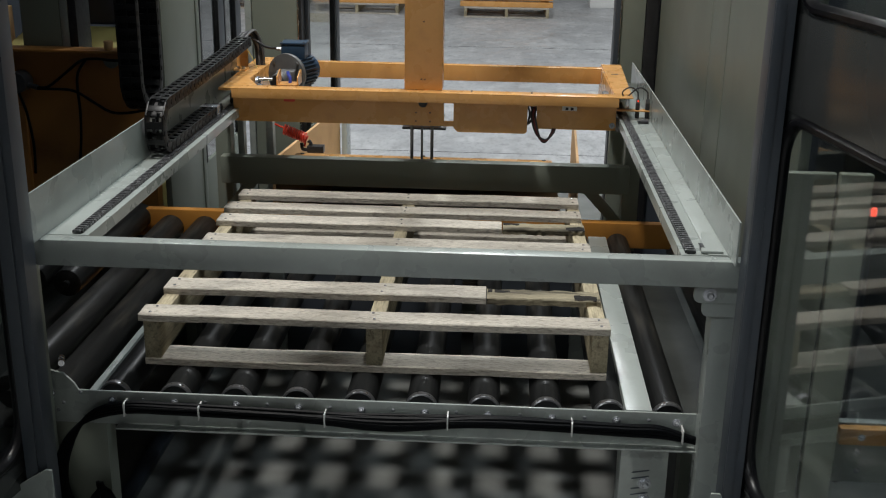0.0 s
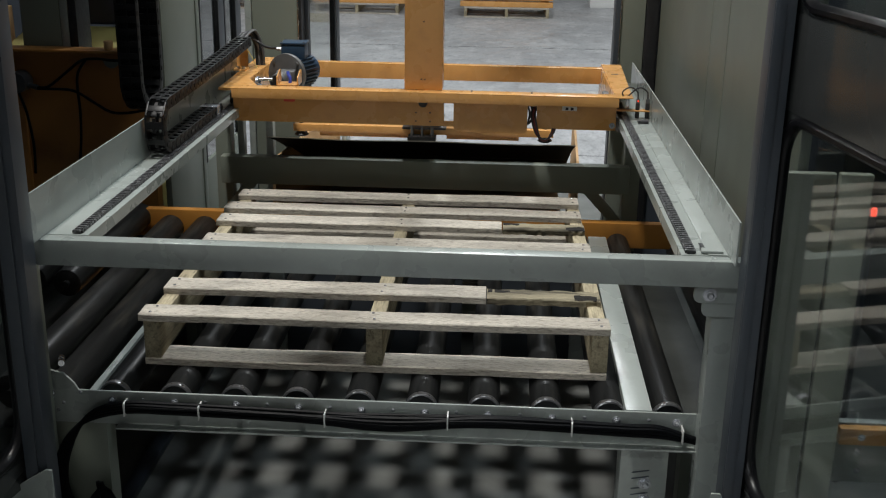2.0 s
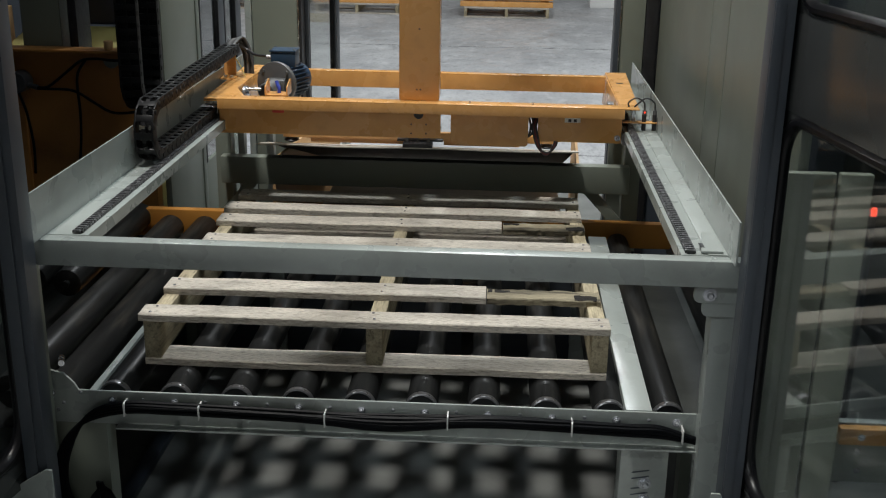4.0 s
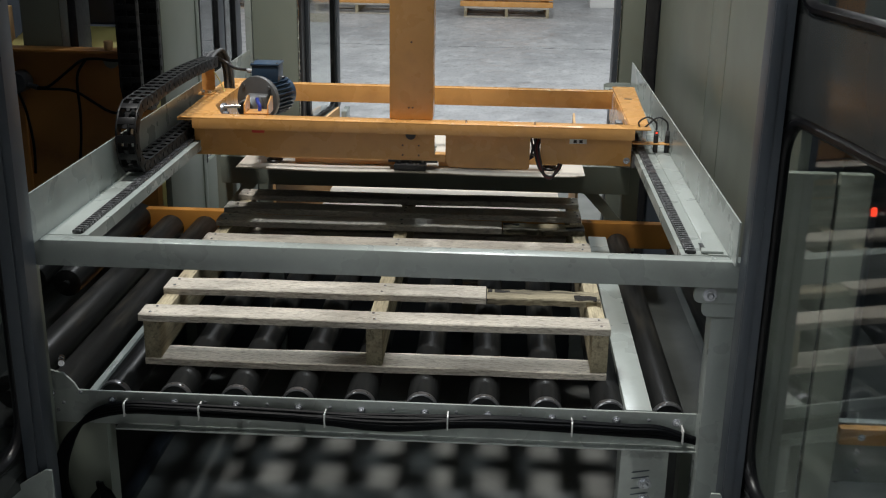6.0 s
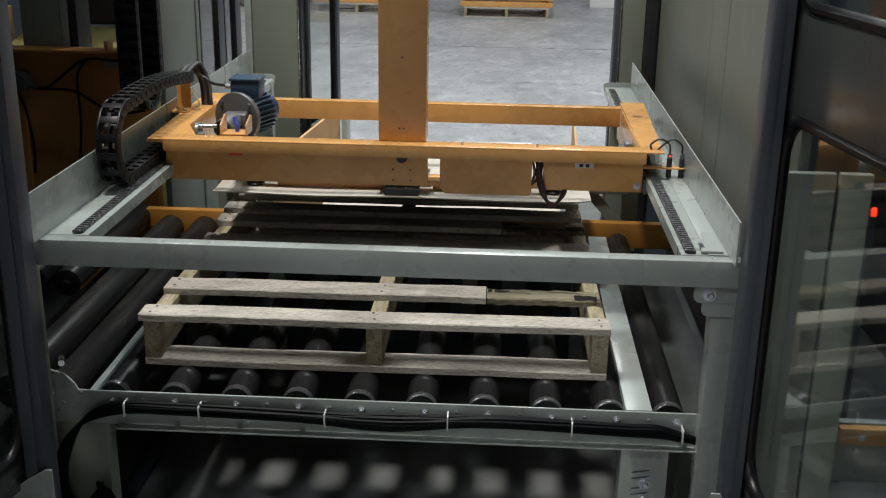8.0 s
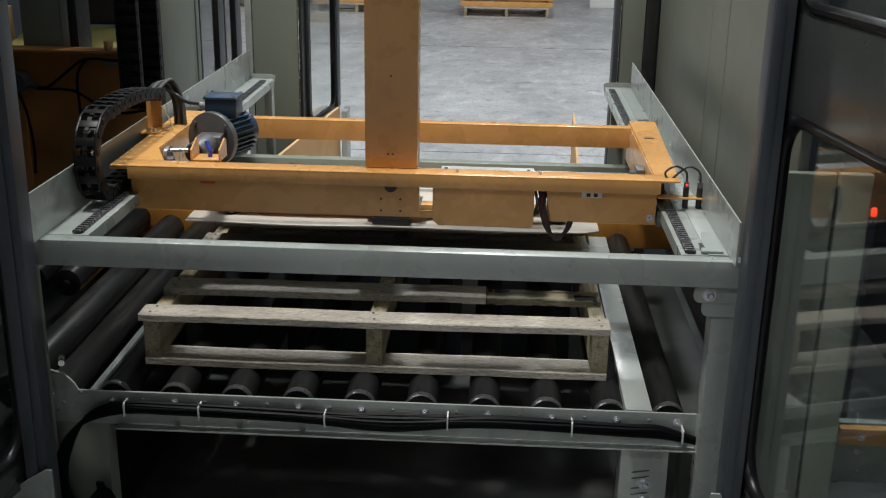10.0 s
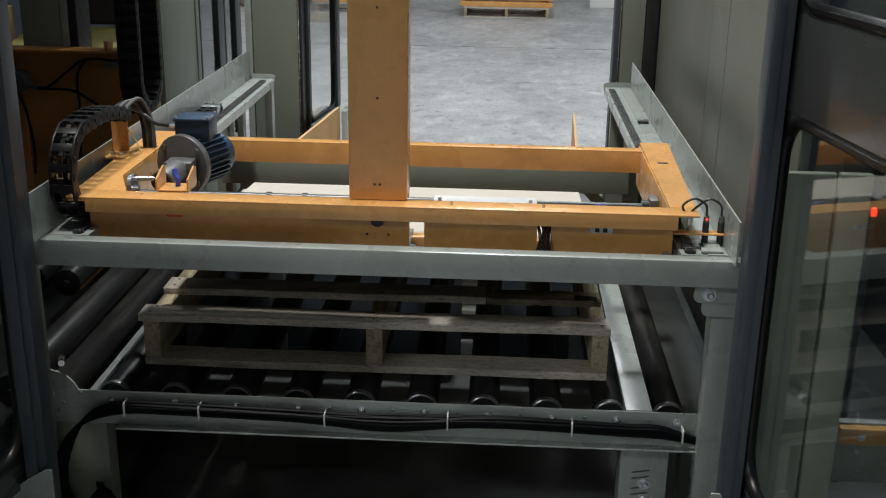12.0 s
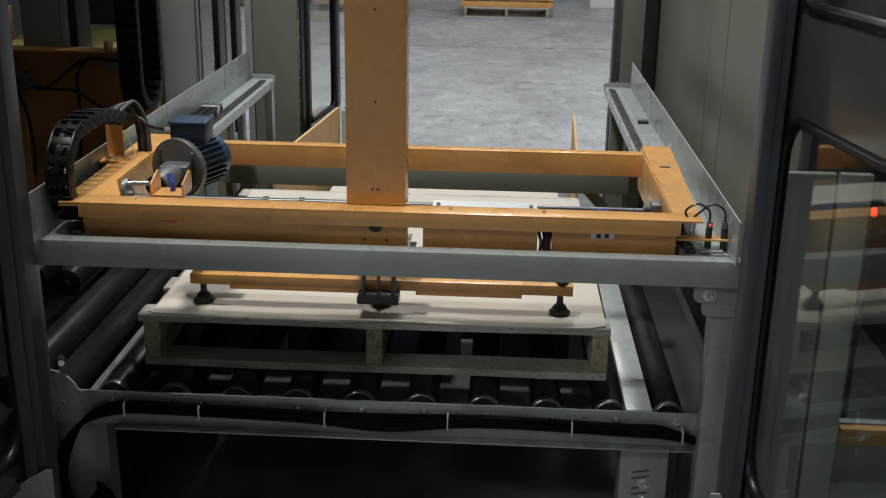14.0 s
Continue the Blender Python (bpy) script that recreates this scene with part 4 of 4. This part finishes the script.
    # wheel blocks on the rails
    for x0, x1 in ((-0.070, -0.050), (1.311, 1.334)):
        part("wheel_block", box(x0, x1, 0.02, 0.09, 0.935, 0.975, 0.004), CASTING, c)
        part("wheel", rod(((x0 + x1) / 2 - 0.01, 0.10, ZR + 0.024), ((x0 + x1) / 2 + 0.01, 0.10, ZR + 0.024), 0.0225, 18), PLASTIC, c)
        part("wheel", rod(((x0 + x1) / 2 - 0.01, 0.63, ZR + 0.024), ((x0 + x1) / 2 + 0.01, 0.63, ZR + 0.024), 0.0225, 18), PLASTIC, c)
    bolts(c, [(-0.037, 0.030, 0.956), (1.295, 0.030, 0.956)])
    # sensors
    sb = part("sensor_bracket", box(1.309, 1.421, 0.020, 0.050, 1.010, 1.014, 0.001), ORANGE, c)
    for k, x in enumerate((1.380, 1.414)):
        s = part("sensor", rod((x, 0.035, 0.985), (x, 0.035, 1.038), 0.0075, 14), PLASTIC, sb)
        part("sensor_head", rod((x, 0.035, 1.038), (x, 0.035, 1.052), 0.0066, 14), CASTING, s)
        if k == 0:
            part("sensor_light", rod((x, 0.0285, 1.046), (x, 0.0275, 1.046), 0.003, 10), REDLED, s, "tiny red indicator")
        part("sensor_cable", tube([(x, 0.035, 1.052), (x - 0.004, 0.035, 1.078), (x - 0.030, 0.035, 1.092), (x - 0.055, 0.036, 1.075), (1.335, 0.036, 1.050)], 0.0028, 6), PLASTIC, s)
    part("bracket_arm", box(1.34, 1.352, 0.045, 0.055, 1.012, 1.056, 0.002), ZINC, c)
    # wiring at the front
    for k in range(3):
        part("wire", tube([(1.018 + 0.006 * k, 0.038, 1.015), (1.012 + 0.006 * k, 0.022, 0.985), (1.030 + 0.006 * k, 0.018, 0.925 - 0.006 * k), (1.062, 0.018, 0.902 - 0.004 * k), (1.09 - 0.003 * k, 0.024, 0.925), (1.10 - 0.005 * k, 0.045, 0.955)], 0.0042, 7), WIRE if k == 1 else PLASTIC, c, "dark looped wire")
    for k in range(2):
        part("wire", tube([(1.000 + 0.01 * k, 0.045, 1.018), (1.006 + 0.01 * k, 0.026, 0.99), (1.002 + 0.008 * k, 0.026, 0.965), (0.998, 0.045, 0.95)], 0.004, 7), PLASTIC, c)
    lab = part("label", box(1.118, 1.170, t0 - 0.001, t0, 1.005, 1.022, 0), WHITE, c, "small white label")
    for k in range(2):
        part("label_bar", box(1.130 + 0.018 * k, 1.140 + 0.018 * k, t0 - 0.0015, t0 - 0.001, 1.007, 1.017, 0), RUBBER, lab)
    part("red_tag", prism(round_rect(0.135, 0.175, 1.012, 1.024, 0.004, 3), 0.001, "y", t0 - 0.001), REDHOSE, c, "small red tag")
    # bracket that holds the cable chain
    b = prism(round_rect(-0.124, -0.080, F, F + 0.100, 0.012, 4), 0.005, "y", 0.425)
    prism(round_rect(-0.124, -0.072, 0.352, 0.4255, 0.012, 4), 0.005, "z", F, 0.0, b)
    part("chain_bracket", b, ORANGE, c)
    for x, y in ((-0.110, 0.385), (-0.086, 0.375)):
        part("bracket_bolt", rod((x, y, F + 0.005), (x, y, F + 0.012), 0.007, 6), ZINC, c)
    for k in range(4):
        x = -0.110 + 0.009 * k
        part("conduit", tube([(x, 0.39, F + 0.104), (x + 0.004, 0.44, F + 0.125), (x + 0.022, 0.485, F + 0.122 + 0.004 * k), (x + 0.044, 0.50, F + 0.075), (x + 0.050, 0.495, F + 0.0)], 0.0055, 8), CASTING if k % 2 else PLASTIC, c)
    part("motor_cable", tube([(-0.085, 0.46, F + 0.118), (-0.05, 0.48, F + 0.092), (-0.01, 0.44, F + 0.080), (0.036, 0.42, F + 0.078)], 0.005, 8), PLASTIC, c)
    part("earth_wire", tube([(-0.08, 0.42, F + 0.07), (-0.065, 0.43, F + 0.04), (-0.045, 0.42, F + 0.002)], 0.002, 6), YELLOW, c, "thin yellow earth wire")
    for x, y in ((0.80, 0.03), (1.01, 0.03)):
        part("screw", rod((x, y, F), (x, y, F + 0.007), 0.004, 8), ZINC, c)
    return c


gripper_carriage = carriage()


# ---- suction head under the carriage ----
def suction_head():
    """Its origin lies at the top of the front bar."""
    h = thing("suction_head", "orange suction head with black rubber cups and rods", "gripper")
    part("front_bar", box(0.115, 1.105, 0.292, 0.330, -0.028, 0.0, 0.003), ORANGE, h)
    for x0, x1 in ((0.212, 0.585), (0.700, 0.975)):
        part("skirt", box(x0, x1, 0.318, 0.323, -0.048, -0.027, 0.001), ORANGE, h)
    block = part("rod_block", box(0.557, 0.663, 0.235, 0.292, -0.046, -0.026, 0.003), PLASTIC, h, "black rod block")
    for x in (0.572, 0.610, 0.648):
        part("rod", rod((x, 0.262, -0.03), (x, 0.262, 0.17), 0.0062 if x != 0.610 else 0.0045, 12), CASTING, block)
    for x in (0.585, 0.600, 0.622, 0.637):
        part("screw", rod((x, 0.247, -0.026), (x, 0.247, -0.0235), 0.0032, 8), ZINC, block)
    part("valve", box(0.158, 0.222, 0.335, 0.375, 0.0, 0.026, 0.002), PLASTIC, h, "black vacuum valve")
    # tight coil that slopes down to the valve, with a straight tail at its low end
    axis, side, up = Vector((0.088, 0.0, -0.034)), Vector((0, 1, 0)), Vector((0.36, 0, 0.93))
    turns = [Vector((0.066, 0.352, 0.088)) + axis * (q / 60.0) + 0.0175 * (math.cos(q * 1.05) * side + math.sin(q * 1.05) * up) for q in range(61)]
    part("air_hose", tube([(0.03, 0.36, 0.105)] + turns + [(0.150, 0.352, 0.045), (0.146, 0.352, 0.022)], 0.0042, 6, None, 2), REDHOSE, h, "red coiled air hose")
    part("hose_fitting", tube([(0.172, 0.352, 0.024), (0.170, 0.352, 0.036), (0.160, 0.352, 0.045)], 0.007, 8), PLASTIC, h)
    part("hose_elbow", tube([(0.158, 0.352, 0.008), (0.138, 0.352, 0.012), (0.135, 0.352, 0.035)], 0.007, 8), PLASTIC, h)
    cups = []
    for x, y in ((0.142, 0.320), (1.074, 0.320), (0.610, 0.335)):
        prof = [(0.008, 0.030), (0.009, 0.006), (0.016, 0.001), (0.019, -0.005), (0.020, -0.009), (0.026, -0.013), (0.028, -0.016), (0.026, -0.018), (0.019, -0.022)]
        b = bmesh.new()
        rings = [[b.verts.new((r * math.cos(a), r * math.sin(a), z)) for a in [2 * math.pi * k / 20 for k in range(20)]] for r, z in prof]
        for p, q in zip(rings, rings[1:]):
            for k in range(20):
                b.faces.new((p[k], p[(k + 1) % 20], q[(k + 1) % 20], q[k]))
        b.faces.new(rings[0])
        b.faces.new(rings[-1])
        cup = part("suction_cup", b, RUBBER, h, "black rubber bellows cup")
        cup.location = (x, y, -0.028)
        cups.append(cup)
    return h, cups


head, cups = suction_head()

# ---- cardboard sheet in jointed strips ----
sheet = thing("cardboard_sheet", "pale brown cardboard slip sheet with bent edges", "cardboard sheet")
STRIPS = [(0.0, 0.15)] + [(0.15 + 0.17 * k, 0.15 + 0.17 * (k + 1)) for k in range(6)]


def sheet_strip(y0, y1, front):
    """A strip of board 4 mm thick, its hinge edge at y = 0; the front one sags a little between the cups."""
    b = bmesh.new()
    nx, ny = 36, 8
    grid = []
    for j in range(ny + 1):
        y = (y1 - y0) * j / ny
        row = []
        for i in range(nx + 1):
            u = i / nx
            x = 0.028 + 1.16 * u
            yy = y
            z = 0.0
            if front:
                k = (1 - 0.8 * j / ny) ** 2
                z = -0.0045 * k * (math.sin(2 * math.pi * (u - 0.02) * 1.0) ** 2) * (1 if u < 0.5 else 0.8)
                if u > 0.965 and j == 0:
                    yy += (u - 0.965) * 0.6
            row.append((x, yy, z))
        grid.append(row)
    top = [[b.verts.new(v) for v in r] for r in grid]
    bot = [[b.verts.new((x, y, z - 0.004)) for x, y, z in r] for r in grid]
    for j in range(ny):
        for i in range(nx):
            b.faces.new((top[j][i], top[j][i + 1], top[j + 1][i + 1], top[j + 1][i]))
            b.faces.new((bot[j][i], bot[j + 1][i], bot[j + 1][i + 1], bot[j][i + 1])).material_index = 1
    for i in range(nx):
        b.faces.new((top[0][i], bot[0][i], bot[0][i + 1], top[0][i + 1]))
        b.faces.new((top[ny][i], top[ny][i + 1], bot[ny][i + 1], bot[ny][i]))
    for j in range(ny):
        b.faces.new((top[j][0], top[j + 1][0], bot[j + 1][0], bot[j][0]))
        b.faces.new((top[j][nx], bot[j][nx], bot[j + 1][nx], top[j + 1][nx]))
    return b


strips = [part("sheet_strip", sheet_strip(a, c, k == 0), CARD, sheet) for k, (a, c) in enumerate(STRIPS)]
# Bottom faces take the colour that holds the sheet's shade.
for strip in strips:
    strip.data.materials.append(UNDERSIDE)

# ---- cable chain of the carriage ----
PITCH = 0.042
carriage_chain = thing("carriage_cable_chain", "black plastic cable chain along the grey rail", "cable chain")
LINK = link_mesh(0.056, PITCH, 0.034)
part("anchor", box(-0.118, -0.058, 1.075, 1.115, 0.9825, 1.022, 0.003), ZINC, carriage_chain)
links = [part("link", LINK, None, carriage_chain) for k in range(44)]


def chain_pose(s, yc):
    """The pose of the link s metres along the chain from the carriage's bracket."""
    k0 = (1.22 - yc) / 1.446
    r = 0.066 + 0.034 * min(1.0, 1.6 * k0)
    y1 = yc + 0.405
    yb = (y1 + 1.08 + math.pi * r - 1.785) / 2
    zb = 1.004
    rise = zb + 2 * r - 1.168
    run = math.hypot(y1 - yb, rise)
    tilt = math.atan2(rise, y1 - yb)
    if s < run:
        k = s / run
        return pose(-0.088, y1 - k * (y1 - yb), 1.168 + k * rise + (0.022 * min(1.0, 2.0 * k0) - 0.004) * math.sin(math.pi * k), -math.degrees(tilt))
    s -= run
    if s < math.pi * r:
        a = s / r
        return pose(-0.088, yb - r * math.sin(a), zb + r + r * math.cos(a), math.degrees(a))
    s -= math.pi * r
    return pose(-0.088, yb + s, zb, 180)


# ---- far end of the hall ----
def far_load(x, y, w, levels, label):
    p = wooden_pallet(pose(x, y, 0.0), [(k * 0.19, k * 0.19 + 0.1, 0.0, 1.15) for k in range(7)], [(0.0, 0.1), (0.55, 0.65), (1.1, 1.2)], 1.15, 1.2, "worn wooden pallet on the warehouse floor", "pallets")
    load = thing("steel_parts", label, "steel parts", pose(x, y, 0.1435))
    for k in range(levels):
        part("beam", box(-0.05, w, 0.06 + 0.02 * k, 0.16, 0.0 + 0.09 * k, 0.07 + 0.09 * k, 0.005), ORANGE, load)
        part("beam", box(-0.05, w, 0.95, 1.05, 0.0 + 0.09 * k, 0.07 + 0.09 * k, 0.005), ORANGE, load)
        part("cross_beam", box(0.0, 0.1, 0.16, 0.95, 0.0 + 0.09 * k, 0.07 + 0.09 * k, 0.005), ORANGE, load)
        part("cross_beam", box(w - 0.15, w - 0.05, 0.16, 0.95, 0.0 + 0.09 * k, 0.07 + 0.09 * k, 0.005), ORANGE, load)


far_load(0.345, 12.45, 1.2, 9, "stacked orange steel frames on a pallet")
far_load(-1.70, 12.6, 1.25, 2, "flat orange steel frames on a pallet")
far_load(-3.1, 12.9, 1.25, 4, "flat orange steel frames on a pallet")
solo("timber", box(-1.95, -1.35, 11.6, 11.72, 0.0, 0.10, 0.004), WOODY, "pale timber block on the floor", "timber")
solo("white_crate", box(2.15, 2.7, 14.0, 14.5, 0.0, 0.6, 0.01), WHITE, "plain white crate on the warehouse floor", "crate")
lamp = thing("warning_light", "small glowing red indicator on a grey stand", "indicator light")
part("stand", box(1.978, 1.992, 0.508, 0.522, 0.0, 0.87, 0.002), DOORP, lamp)
part("lens", rod((1.985, 0.515, 0.87), (1.985, 0.515, 0.895), 0.008, 14, bevel=0.003), REDLED, lamp)


# ---- motion ----
CARRIAGE_Y = [(0.0, 1.22), (2.6, 1.22), (2.8, 1.206), (3.0, 1.178), (5.5, 0.788), (6.0, 0.714), (6.5, 0.641), (7.0, 0.567), (7.5, 0.490), (8.0, 0.416), (10.5, 0.040), (11.0, -0.030), (11.5, -0.107), (12.0, -0.184), (12.2, -0.212), (12.4, -0.226), (14.0, -0.226)]
BAR_Z = [(0.0, 0.752), (0.2, 0.762), (0.9, 0.803), (1.5, 0.842), (2.2, 0.886), (2.5, 0.896), (12.0, 0.896), (12.3, 0.850), (12.5, 0.815), (12.7, 0.798), (12.9, 0.792), (13.1, 0.790), (14.0, 0.790)]
CUP_Z = [(0.0, 0.702), (0.2, 0.712), (0.9, 0.753), (1.5, 0.792), (2.2, 0.836), (2.5, 0.848), (12.0, 0.848), (12.3, 0.800), (12.5, 0.763), (12.7, 0.742), (12.9, 0.727), (13.1, 0.712), (13.3, 0.7045), (14.0, 0.7045)]
DROOP = [(0.0, (2, 8, 15, 15, 15, 15, 15)), (0.9, (8, 13, 18, 18, 18, 18, 18)), (1.5, (15, 18, 21, 21, 21, 21, 21)), (2.4, (17, 20, 24, 24, 24, 24, 24)), (3.2, (17, 20, 24, 24, 24, 24, 24)),
         (4.2, (9, 12, 15, 15, 15, 15, 15)), (5.3, (1, 3, 5, 8, 9, 9, 9)), (6.5, (0, 1, 4, 7, 8, 8, 8)), (8.0, (0, 1, 4, 7, 9, 9, 6)), (10.5, (0, 1, 6, 11, 12, 8, 4)), (12.0, (0, 1, 6, 11, 12, 8, 4)), (13.2, (0,) * 7), (14.0, (0,) * 7)]


def value(rows, t):
    return float(np.interp(t, [r[0] for r in rows], [r[1] for r in rows]))


def motions():
    walk(gripper_carriage, [(t, pose(0, y, 0)) for t, y in CARRIAGE_Y])
    times = sorted({0.0, 14.0, *[t for t, _ in CARRIAGE_Y], *[t for t, _ in BAR_Z], *[t for t, _ in CUP_Z]})
    walk(head, [(t, pose(0, value(CARRIAGE_Y, t), value(BAR_Z, t))) for t in times])
    for cup in cups:
        x, y = cup.location.x, cup.location.y
        walk(cup, [(t, pose(x, y, value(CUP_Z, t) - value(BAR_Z, t) + 0.022)) for t in times])
    walk(sheet, [(t, pose(0, value(CARRIAGE_Y, t) + 0.228, value(CUP_Z, t))) for t in times])
    for k, strip in enumerate(strips):
        rows = []
        for t, turn in DROOP:
            a = turn[0]
            y = 0.09 - 0.09 * math.cos(radians(a))
            z = 0.09 * math.sin(radians(a)) * 0.5
            for j in range(k):
                y += (STRIPS[j][1] - STRIPS[j][0]) * math.cos(radians(turn[j]))
                z -= (STRIPS[j][1] - STRIPS[j][0]) * math.sin(radians(turn[j]))
            rows.append((t, pose(0, y, z, -turn[k])))
        walk(strip, rows)
    steps = [0.0, 2.6, 2.8] + [3.0 + 0.35 * k for k in range(27)] + [12.4, 14.0]
    for k, link in enumerate(links):
        walk(link, [(t, chain_pose((k + 0.5) * PITCH, value(CARRIAGE_Y, t))) for t in steps])


motions()
